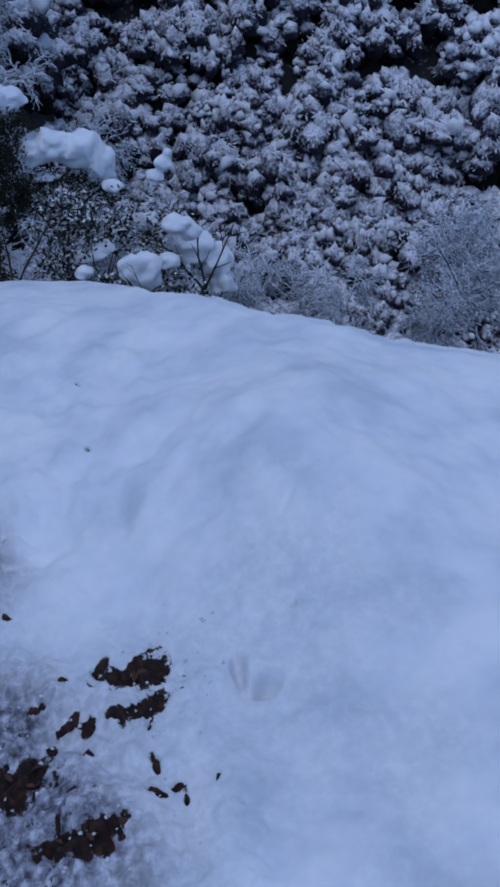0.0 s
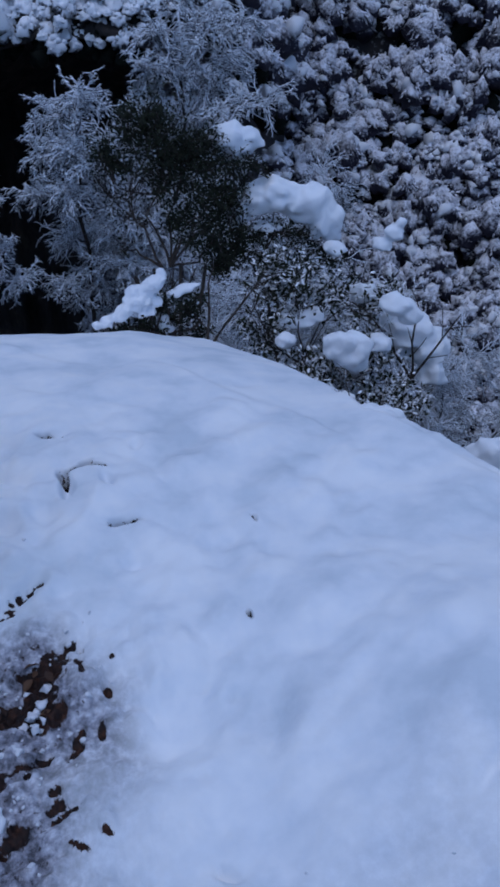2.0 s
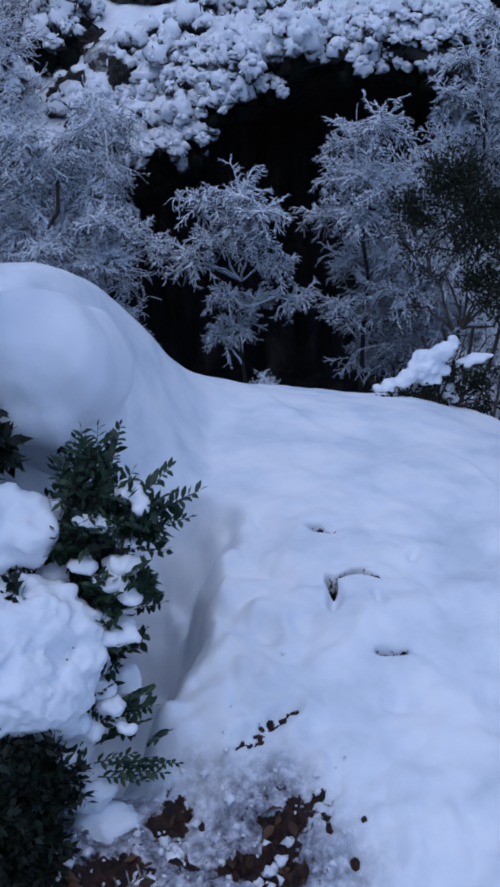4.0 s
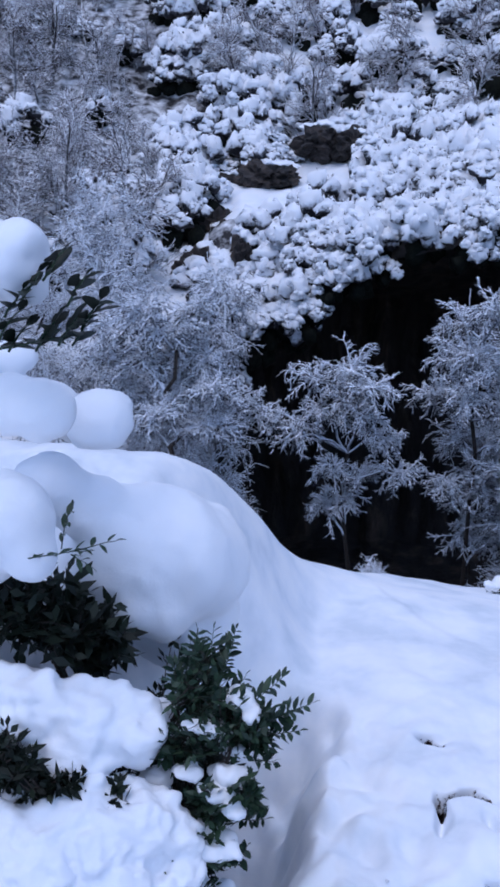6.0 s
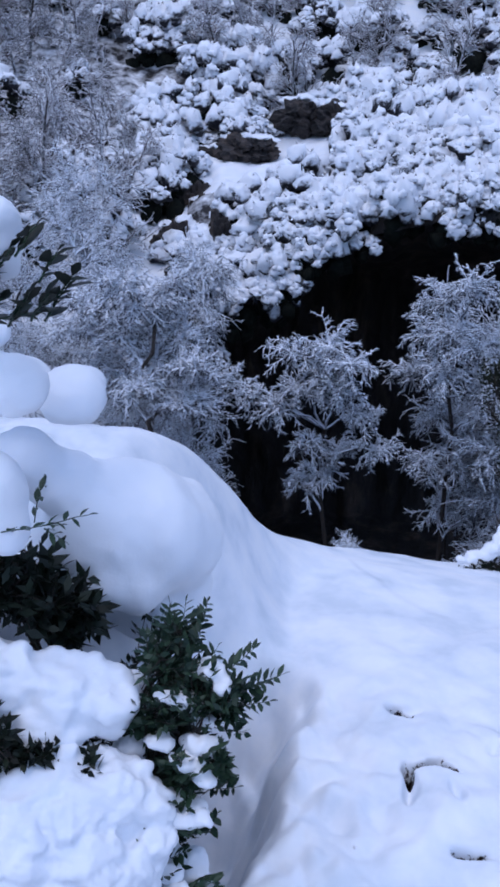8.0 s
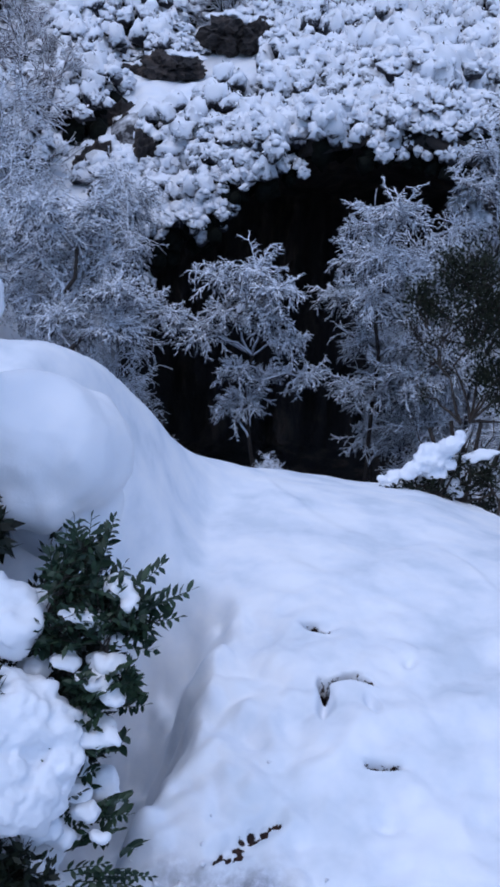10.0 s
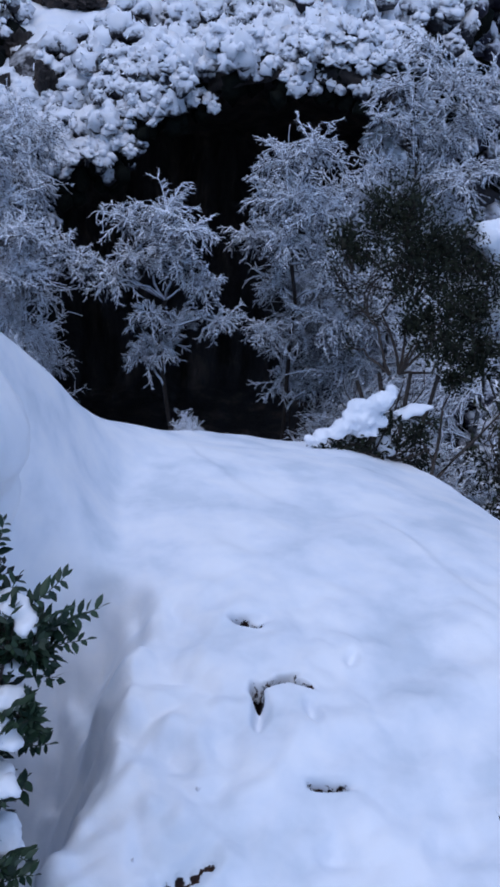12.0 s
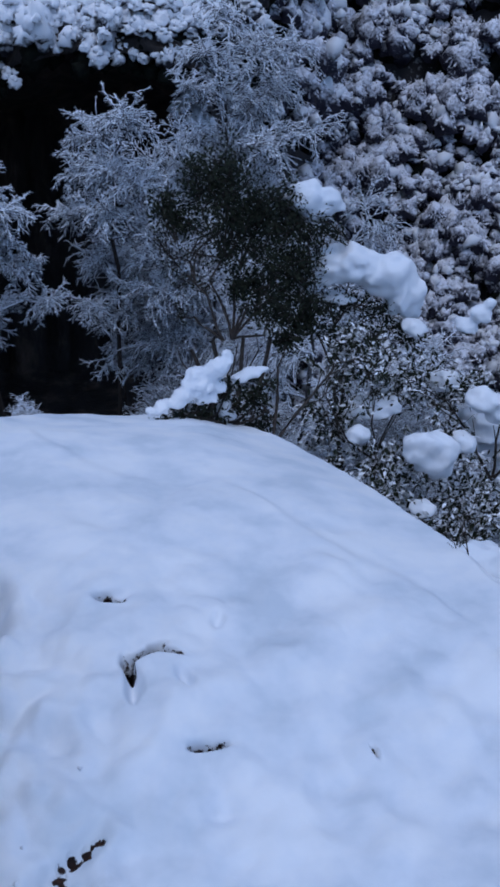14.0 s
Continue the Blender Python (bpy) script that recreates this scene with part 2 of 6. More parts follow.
def eased(v, xs, ys, blur=0.06):
    """Values between the nodes xs, ys as in a polyline, with its corners rounded over about blur."""
    at = np.linspace(xs[0] - 4 * blur, xs[-1] + 4 * blur, 1500)
    w = np.arange(-3 * blur, 3 * blur, at[1] - at[0])
    bell = np.exp(-(w / blur) ** 2)
    pad = len(w)
    line = np.interp(np.concatenate([np.full(pad, at[0]), at, np.full(pad, at[-1])]), xs, ys)
    return np.interp(v, at, np.convolve(line, bell / bell.sum(), "same")[pad:-pad])


def sstep(a, b, v):
    s = np.clip((v - a) / (b - a), 0, 1)
    return s * s * (3 - 2 * s)


# ---- the ground: one sheet from the snowy ledge over its rim into the ravine and up the far side ----
CENTRE = Vector((0.0, 0.4))
RIM = [(-4.2, 5.6), (-2.6, 5.1), (-1.9, 4.95), (-1.45, 4.9), (-1.0, 4.85), (-0.72, 4.72), (-0.52, 4.68), (-0.4, 4.9), (-0.25, 5.14), (0.09, 5.3), (0.34, 5.28), (0.55, 4.91), (0.72, 4.48), (0.85, 3.85), (0.94, 3.32),
       (1.09, 2.97), (1.25, 2.74), (1.43, 2.51), (1.7, 2.29), (2.05, 1.89), (2.6, 1.4), (3.2, 0.6), (4.2, -0.6)]
# azimuth: the fall's foot, ravine floor, back of the cave, its roof, the lip, the slope above
SLOPE_LEFT = [(7.5, -5.2), (11, -5.0), (12.5, -4.7), (14, -4.3), (15, -4.0), (16, -3.7), (20, -3.0), (26, -2.1), (35, 1.2), (52, 10), (150, 60)]
SLOPE_RIGHT = [(9, -8), (33, -23), (36, -22), (39, -21), (41, -19.6), (44, -17), (48, -12.5), (53, -7.5), (62, 1), (80, 15), (160, 60)]
SLOPE_EAST = [(9, -8), (33, -26), (36, -25), (39, -23.6), (41, -22), (44, -19), (48, -14), (53, -8.5), (62, 0), (80, 14), (160, 60)]
# unseen ground behind, kept low so that sky light reaches the snow in front
SLOPE_BACK = [(6.5, 0.3), (8, 0.4), (9, 0.45), (10, 0.5), (12, 0.7), (14, 0.9), (20, 1.4), (28, 2.2), (40, 3.5), (60, 7), (150, 30)]


def cave(lip):
    return [(8.5, -10.5), (25, -12.5), (26.5, -6.0), (19.5, lip - 0.3), (16.75, lip - 0.2), (17.0, lip + 0.1), (20, max(-2.6, lip + 0.15)), (26, -2.05), (35, 1.4), (52, 10), (150, 60)]


AZIMUTHS = [(-180, SLOPE_BACK), (-100, SLOPE_BACK), (-62, SLOPE_LEFT), (-17, SLOPE_LEFT), (-14.6, cave(-3.85)), (-12, cave(-3.6)), (-10.0, cave(-3.35)), (-9, cave(-2.8)), (-7, cave(-2.45)),
            (-4, cave(-2.15)), (0, cave(-1.9)), (2.2, cave(-1.95)), (5, cave(-2.2)), (12, SLOPE_RIGHT), (24, SLOPE_RIGHT), (38, SLOPE_EAST), (62, SLOPE_EAST), (105, SLOPE_BACK), (180, SLOPE_BACK)]


def outer_nodes(az):
    """The nodes beyond the rim for azimuths in degrees: arrays (n, nodes) of distance and height."""
    keys = np.array([a for a, _ in AZIMUTHS], float)
    nodes = np.array([p for _, p in AZIMUTHS], float)
    out = np.empty((len(az), nodes.shape[1], 2))
    for k in range(nodes.shape[1]):
        for c in range(2):
            out[:, k, c] = np.interp(az, keys, nodes[:, k, c])
    return out


RIM_AZ = np.degrees(np.arctan2([x - CENTRE.x for x, _ in RIM], [y - CENTRE.y for _, y in RIM]))
RIM_R = np.hypot([x - CENTRE.x for x, _ in RIM], [y - CENTRE.y for _, y in RIM])


def rim_distance(az):
    return np.interp(az, [-180, -100, *RIM_AZ, 130, 180], [5, 5, *RIM_R, 5, 5])


# dents in the snow: x, y, half length, half width, turn in degrees, depth
DENTS = [(-0.028, 2.985, 0.010, 0.028, 12, 0.06), (-0.02, 2.945, 0.018, 0.05, 14, 0.02), (0.006, 3.02, 0.040, 0.011, 30, 0.05), (0.056, 3.022, 0.036, 0.007, -25, 0.046), (0.094, 2.935, 0.014, 0.035, 20, 0.02), (-0.022, 2.90, 0.012, 0.035, 0, 0.02),
         (-0.085, 3.245, 0.018, 0.011, 20, 0.06), (-0.06, 3.235, 0.024, 0.013, -15, 0.06), (-0.06, 3.25, 0.05, 0.02, 10, 0.015), (0.118, 2.748, 0.024, 0.0065, -12, 0.05), (0.148, 2.742, 0.022, 0.007, 8, 0.05), (0.132, 2.75, 0.055, 0.014, 0, 0.012), (0.398, 2.335, 0.006, 0.009, 0, 0.05), (0.469, 2.693, 0.005, 0.010, 25, 0.046), (0.184, 3.13, 0.016, 0.03, -15, 0.014), (0.28, 2.965, 0.09, 0.03, -42, 0.009),
         (0.487, 1.44, 0.016, 0.045, -12, 0.040), (0.525, 1.375, 0.032, 0.024, 20, 0.042), (0.67, 1.51, 0.012, 0.006, 0, 0.02), (0.16, 2.51, 0.045, 0.04, 0, 0.012),
         (-0.175, 2.485, 0.05, 0.03, 48, 0.016), (-0.11, 2.55, 0.045, 0.028, 50, 0.016), (0.26, 1.745, 0.03, 0.010, -30, 0.02),
         (0.77, 1.77, 0.05, 0.016, 40, 0.016), (0.40, 2.60, 0.10, 0.07, 20, 0.014), (-0.16, 2.80, 0.06, 0.05, 0, 0.012), (0.6, 2.2, 0.09, 0.05, 50, 0.012), (0.62, 2.9, 0.08, 0.05, -40, 0.012),
         (-0.283, 3.149, 0.05, 0.06, 20, 0.008), (-0.255, 3.05, 0.06, 0.05, 0, 0.008), (0.151, 2.609, 0.035, 0.03, 0, 0.014), (0.221, 2.11, 0.12, 0.09, 30, 0.03), (0.10, 2.22, 0.06, 0.08, 10, 0.025), (0.36, 2.07, 0.09, 0.06, -30, 0.02), (-0.44, 3.10, 0.09, 0.14, 0, 0.03)]
hollow = random.Random(23)
DENTS += [(hollow.uniform(-0.15, 0.8), hollow.uniform(1.65, 2.75), hollow.uniform(0.035, 0.085), hollow.uniform(0.035, 0.07), hollow.uniform(-90, 90), hollow.uniform(0.005, 0.012)) for _ in range(30)]
DENTS += [(hollow.uniform(-0.3, 0.6), hollow.uniform(2.75, 3.6), hollow.uniform(0.04, 0.09), hollow.uniform(0.04, 0.08), hollow.uniform(-90, 90), hollow.uniform(0.003, 0.007)) for _ in range(10)]
# bare patches where leaf litter shows: x, y, half length, half width, turn
BARE = [(0.285, 1.556, 0.098, 0.046, -8), (0.205, 1.615, 0.035, 0.014, 30), (0.268, 1.458, 0.07, 0.030, 14), (0.20, 1.468, 0.03, 0.015, -20), (-0.045, 1.44, 0.10, 0.065, -25), (0.035, 1.225, 0.115, 0.034, -24), (0.085, 1.225, 0.055, 0.038, -10),
        (0.10, 1.51, 0.045, 0.014, 25), (0.13, 1.47, 0.025, 0.02, 60), (0.04, 1.60, 0.03, 0.010, -20),
        (-0.085, 2.27, 0.055, 0.095, -24), (-0.155, 2.205, 0.07, 0.05, 10), (-0.08, 2.17, 0.06, 0.035, 10), (-0.03, 2.345, 0.012, 0.05, -35), (-0.335, 2.31, 0.045, 0.055, -20), (-0.45, 2.30, 0.04, 0.04, 30), (-0.44, 2.14, 0.13, 0.08, 40), (-0.34, 2.04, 0.09, 0.07, -20), (-0.52, 2.02, 0.14, 0.08, 0), (-0.56, 2.16, 0.08, 0.07, 0), (-0.42, 1.93, 0.08, 0.05, 20),
        (-0.04, 1.93, 0.04, 0.010, 35), (-0.15, 1.90, 0.05, 0.02, 30), (-0.20, 2.02, 0.05, 0.018, 30), (-0.12, 2.06, 0.03, 0.012, 0), (-0.28, 1.93, 0.06, 0.03, -30), (-0.02, 2.08, 0.025, 0.010, 20)]
fleck = random.Random(17)
BARE += [(-0.205 + 0.115 * k / 13 + fleck.uniform(-0.012, 0.012), 2.452 + 0.115 * k / 13 + fleck.uniform(-0.012, 0.012), fleck.uniform(0.008, 0.021) * (1.3 - 0.05 * k), fleck.uniform(0.005, 0.012), fleck.uniform(-10, 100)) for k in range(14)]
BARE += [(fleck.uniform(-0.5, 0.08), fleck.uniform(1.84, 2.34), fleck.uniform(0.010, 0.034), fleck.uniform(0.006, 0.014), fleck.uniform(-90, 90)) for _ in range(44)]
BARE += [(fleck.uniform(-0.05, 0.36), fleck.uniform(1.2, 1.64), fleck.uniform(0.008, 0.028), fleck.uniform(0.005, 0.010), fleck.uniform(-90, 90)) for _ in range(16)]


# curved edges of snow sheets: x, y, height
SHEETS = [((-0.25, -0.18, -0.05, 0.03, 0.12, 0.22, 0.30, 0.37, 0.46, 0.57, 0.71, 0.84), (3.64, 3.62, 3.57, 3.62, 3.78, 3.95, 3.95, 3.80, 3.62, 3.42, 3.26, 2.95), 0.013),
          ((-0.40, -0.29, -0.13, 0.0, 0.1), (4.5, 4.25, 4.07, 3.95, 3.93), 0.012)]


def oval(x, y, cx, cy, a, b, turn):
    w = radians(turn)
    dx, dy = x - cx, y - cy
    u, v = dx * math.cos(w) + dy * math.sin(w), -dx * math.sin(w) + dy * math.cos(w)
    return np.sqrt((u / a) ** 2 + (v / b) ** 2)


def bare_mask(x, y, least=0.0):
    ragged = 1 + 0.45 * grid_noise(x, y, 16, 5) + 0.30 * grid_noise(x, y, 36, 6)
    m = np.full_like(x, least)
    for cx, cy, a, b, turn in BARE:
        m = np.maximum(m, 1.0 - oval(x, y, cx, cy, a, b, turn) * ragged)
    return m


def ledge(x, y):
    """Height of the snow on the ledge."""
    d = np.clip(y - 2.9, 0, None)
    z = 0.0 - 0.10 * d - 0.113 * d * d - 0.09 * sstep(2.3, 1.5, y) + 0.20 * np.exp(-((x - 0.85) / 0.38) ** 2 - ((y - 1.85) / 0.55) ** 2) - 0.06 * sstep(0.3, -0.3, x) * sstep(2.7, 2.2, y)
    z = z + eased(y, [3.9, 4.3, 4.6, 5.2], [0.0, 0.065, 0.06, 0.045]) * sstep(0.5, 0.2, x) * sstep(-2.0, -1.2, x) - 0.03 * np.exp(-oval(x, y, 0.68, 4.4, 0.16, 0.55, 20) ** 2) - 0.04 * np.exp(-oval(x, y, 1.65, 2.35, 0.35, 0.3, 0) ** 2)
    z = z - 0.04 * sstep(0.45, 0.95, x) * sstep(3.0, 3.8, y) + 0.055 * sstep(0.7, 1.1, x) * sstep(3.9, 3.0, y)
    aside = y + (0.9 * grid_noise(x, y, 0.8, 61) + 0.3 * grid_noise(x, y, 2.2, 62)) * sstep(-1.25, -2.3, x)
    crest = eased(aside, [2.2, 2.6, 3.0, 3.3, 3.55, 3.76, 3.92, 4.02, 4.12, 4.3, 4.6, 5.0], [0.0, 0.12, 0.45, 0.72, 0.69, 0.595, 0.475, 0.37, 0.24, 0.11, 0.04, 0.0])
    edge_x = eased(y, [2.2, 3.0, 3.3, 3.76, 3.92, 4.5, 5.1], [-0.9, -0.9, -0.86, -0.72, -0.67, -0.55, -0.4], 0.12)
    z = z + crest * sstep(edge_x + eased(y, [2.8, 3.4, 3.9, 4.6], [0.62, 0.50, 0.15, 0.22], 0.16), edge_x - 0.10, x) * (1 - 0.45 * sstep(-1.7, -3.0, x))
    z = z + 0.12 * sstep(0.6, -0.6, y) + 0.25 * sstep(-0.8, -2.6, x) * sstep(3.0, 1.5, y)
    brink = eased(y, [2.0, 2.37, 2.44, 2.55, 2.67, 2.87, 3.07, 3.26, 3.45], [-0.42, -0.42, -0.41, -0.40, -0.38, -0.38, -0.38, -0.36, -0.42]) + 0.03 * grid_noise(x, y, 4, 41) + 0.012 * grid_noise(x, y, 13, 42)
    gully = eased(y + 0.03 * grid_noise(x, y, 5, 65), [2.0, 2.3, 2.45, 2.7, 2.95, 3.15, 3.35, 3.55, 3.75], [0.0, 0.06, 0.36, 0.90, 0.88, 0.66, 0.38, 0.08, 0.0])
    west = eased(y, [2.85, 3.2], [-0.9, -0.60])
    bank = sstep(-0.80, -1.0, x + 0.05 * grid_noise(x, y, 8, 47)) * sstep(2.22, 2.46, y) * sstep(3.05, 2.75, y) * sstep(-2.4, -1.4, x + 0.5 * grid_noise(x, y, 2, 63))
    z = z + bank * (0.36 + 0.05 * billow(x, y, 9, 48) + 0.02 * grid_noise(x, y, 20, 49))
    wall = gully * sstep(brink + 0.12, brink - 0.02, x) * sstep(-0.9, -0.62, x)
    z = z + wall * (0.05 * billow(x, y, 6, 43) + 0.012 * grid_noise(x, y, 15, 44))
    puffs = sstep(brink + 0.5, brink + 0.1, x) * sstep(2.3, 2.5, y) * sstep(3.5, 3.2, y) + 0.7 * np.exp(-oval(x, y, 0.12, 2.25, 0.3, 0.28, 0) ** 2)
    z = z + puffs * (0.022 * billow(x, y * 0.9, 6.5, 45) + 0.014 * billow(x, y * 0.9, 13, 46))
    z = z - gully * sstep(brink + 0.07, brink - 0.20, x) * sstep(west - 0.2, west, x) - 0.06 * np.exp(-oval(x, y, -0.40, 2.25, 0.2, 0.2, 0) ** 2)
    near = sstep(3.9, 2.8, y)
    puffy = sstep(2.85, 2.5, y) * sstep(1.1, 0.8, x)
    soft = 0.020 * grid_noise(x, y, 1.7, 1) + (0.020 * grid_noise(x, y, 3.1, 2) + 0.024 * billow(x, y, 4.6, 3) + 0.009 * billow(x, y, 10, 15) + puffy * (0.012 * grid_noise(x, y, 5.5, 71) + 0.006 * billow(x, y, 9, 72))) * (0.2 + 0.8 * near) * (1 - 0.5 * sstep(0.5, 0.95, x)) + 0.003 * grid_noise(x, y, 19, 13) * near
    crumb = 0.012 * billow(x, y, 22, 4) + 0.006 * grid_noise(x, y, 60, 9)
    rough = sstep(0.35, -0.15, x) * sstep(2.6, 2.1, y) + 0.6 * sstep(0.5, 0.25, x) * sstep(1.75, 1.55, y)
    z = z + soft + crumb * np.clip(rough, 0, 1)
    # the edges of wind-laid sheets of snow
    for xs, ys, high in SHEETS:
        line = eased(x, xs, ys, 0.05) + 0.06 * grid_noise(x, y, 3.5, 23)
        z = z + high * sstep(line + 0.04, line - 0.06, y) * sstep(line - 0.55, line - 0.1, y) * sstep(xs[0], xs[0] + 0.1, x) * sstep(xs[-1], xs[-1] - 0.1, x)
    wave = 1 + 0.25 * grid_noise(x, y, 17, 7)
    for cx, cy, a, b, turn, deep in DENTS:
        z = z - (2.0 if deep > 0.045 else 1.4) * deep * np.exp(-(oval(x, y, cx, cy, a, b, turn) * wave) ** 3)
    bare = bare_mask(x, y)
    z = z - 0.04 * sstep(-0.35, 0.15, bare) + 0.010 * sstep(0.05, 0.3, bare) * grid_noise(x, y, 60, 8)
    return z


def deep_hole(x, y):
    """Where deep dents take the litter's dark colour, walls too, in place of their shade."""
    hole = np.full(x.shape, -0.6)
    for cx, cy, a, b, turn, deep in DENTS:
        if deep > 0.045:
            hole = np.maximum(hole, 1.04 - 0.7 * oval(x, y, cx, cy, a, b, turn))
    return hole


def ground_sheet():
    az = np.concatenate([np.arange(-180, -80, 2.5), np.arange(-80, -27, 0.6), np.arange(-27, -7, 0.16), np.arange(-7, 4.5, 0.075), np.arange(4.5, 24, 0.13), np.arange(24, 45, 0.25), np.arange(45, 80, 0.8), np.arange(80, 180, 2.5)])
    s_in = np.concatenate([np.linspace(0.004, 0.12, 5, endpoint=False), np.linspace(0.12, 0.16, 8, endpoint=False), np.linspace(0.16, 0.287, 115, endpoint=False), np.linspace(0.287, 0.34, 24, endpoint=False), np.linspace(0.34, 0.425, 75, endpoint=False), np.linspace(0.425, 0.60, 200, endpoint=False), np.linspace(0.60, 1.0, 130)])
    rim = rim_distance(az)
    rim = rim + 0.03 * grid_noise(az, az * 0, 0.25, 11) + 0.012 * grid_noise(az, az * 0, 0.9, 12)
    # the inner part: distance grows to the rim, evenly
    r = s_in[None, :] * rim[:, None]
    w = np.radians(az)[:, None]
    x, y = CENTRE.x + r * np.sin(w), CENTRE.y + r * np.cos(w)
    z = ledge(x, y)
    back = rim[:, None] - r
    ahead = (np.abs(az) < 100)[:, None]
    z = np.where(ahead, z - 0.03 * sstep(0.10, 0.0, back), z)
    rows_x, rows_y, rows_z = [x], [y], [z]
    edge = z[:, -1]
    nodes = outer_nodes(az)
    front = np.clip((105 - np.abs(az)) / 25, 0, 1)
    chain = [np.stack([rim, edge], 1), np.stack([rim + 0.07, edge - 0.10 * front], 1), np.stack([rim + 0.16, edge - 0.45 * front], 1), np.stack([rim + 0.5, edge - 1.6 * front], 1), np.stack([rim + 1.3, edge - 3.6 * front + 0.3 * (1 - front)], 1)]
    chain += [nodes[:, k] for k in range(nodes.shape[1])]
    steps = [4, 3, 3, 4, 5, 12, 10, 10, 8, 5, 8, 14, 14, 6, 6]
    mats = []
    for k, n in enumerate(steps):
        for i in range(1, n + 1):
            q = chain[k] + (chain[k + 1] - chain[k]) * (i / n)
            rr = q[:, 0:1]
            px, py, pz = CENTRE.x + rr * np.sin(w), CENTRE.y + rr * np.cos(w), q[:, 1:2].copy()
            rough = 0.04 * min(k, 6)
            pz = pz + rough * (0.8 * grid_noise(px, py, 0.55, 31) + 0.45 * grid_noise(px, py, 1.5, 32) + 0.2 * grid_noise(px + pz, py, 4, 33))
            wob = rough * (grid_noise(pz * 1.3, px, 0.9, 34) + 0.6 * grid_noise(pz * 1.3, px, 2.6, 35)) * (1.6 if 6 <= k <= 9 else 0.3)
            px, py = px + wob * np.sin(w), py + wob * np.cos(w)
            rows_x.append(px), rows_y.append(py), rows_z.append(pz)
            mats.append(k)
    x, y, z = (np.concatenate(v, 1) for v in (rows_x, rows_y, rows_z))
    n, m = x.shape
    verts = np.stack([x, y, z], -1).reshape(-1, 3)
    i, j = np.meshgrid(np.arange(n), np.arange(m - 1), indexing="ij")
    i2 = (i + 1) % n
    faces = np.stack([i * m + j, i * m + j + 1, i2 * m + j + 1, i2 * m + j], -1).reshape(-1, 4)
    kind = np.concatenate([np.full(len(s_in) - 1, -1), mats])
    kind = np.broadcast_to(kind, (n, m - 1))
    azf = np.broadcast_to(az[:, None], (n, m - 1))
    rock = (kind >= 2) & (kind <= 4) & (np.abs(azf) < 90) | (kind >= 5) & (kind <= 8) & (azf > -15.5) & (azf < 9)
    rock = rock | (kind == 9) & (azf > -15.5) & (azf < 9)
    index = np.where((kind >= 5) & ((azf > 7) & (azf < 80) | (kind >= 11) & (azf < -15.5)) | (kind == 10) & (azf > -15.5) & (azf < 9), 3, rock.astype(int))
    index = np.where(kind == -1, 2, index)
    me = raw_mesh("ground", verts, faces[:, ::-1], index.ravel())
    inner = np.zeros(x.shape, bool)
    inner[:, :len(s_in)] = True
    # slush round the litter; the 0.2 term weakly greys all the nearest snow
    stirred = np.clip(sstep(0.16, -0.12, x + 0.12 * grid_noise(x, y, 5, 51)) * sstep(2.48, 2.30, y + 0.12 * grid_noise(x, y, 5, 52)) + 0.28 * sstep(0.36, 0.05, x) * sstep(1.66, 1.45, y) + 0.2 * sstep(2.05, 1.55, y + 0.3 * grid_noise(x, y, 3, 56)) * sstep(1.1, 0.7, x + 0.2 * grid_noise(x, y, 4, 57)), 0, 1) * sstep(-1.1, -0.75, x + 0.25 * grid_noise(x, y, 3, 54)) * sstep(0.75, 1.15, y + 0.25 * grid_noise(x, y, 3, 55))
    # litter patches, and deep dents whose shade is painted in the litter colour
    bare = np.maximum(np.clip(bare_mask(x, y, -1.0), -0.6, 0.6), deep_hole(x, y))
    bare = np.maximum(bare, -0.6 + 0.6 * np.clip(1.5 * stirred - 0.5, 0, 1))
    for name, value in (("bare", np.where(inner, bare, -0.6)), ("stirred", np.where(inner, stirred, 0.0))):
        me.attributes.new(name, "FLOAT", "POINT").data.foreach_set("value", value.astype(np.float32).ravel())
    return me


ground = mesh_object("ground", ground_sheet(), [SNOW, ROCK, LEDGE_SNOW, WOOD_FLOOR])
tagged(ground, "deep white snow over a ledge, ravine and wooded slopes", "snowy ground", "", "structure")


def ravine_floor(x, y):
    """Height of the ravine's floor under a place in front of the cave."""
    az, r = math.degrees(math.atan2(x - CENTRE.x, y - CENTRE.y)), math.hypot(x - CENTRE.x, y - CENTRE.y)
    nodes = outer_nodes(np.array([az]))[0]
    return float(np.interp(r, nodes[:2, 0], nodes[:2, 1]))


def slope_point(az, r):
    """The ground's place on the far slopes, beyond the lip."""
    nodes = outer_nodes(np.array([float(az)]))[0]
    cut = nodes[4:] if -16 < az < 8 else nodes
    z = float(np.interp(r, cut[:, 0], cut[:, 1]))
    return Vector((CENTRE.x + r * math.sin(radians(az)), CENTRE.y + r * math.cos(radians(az)), z))


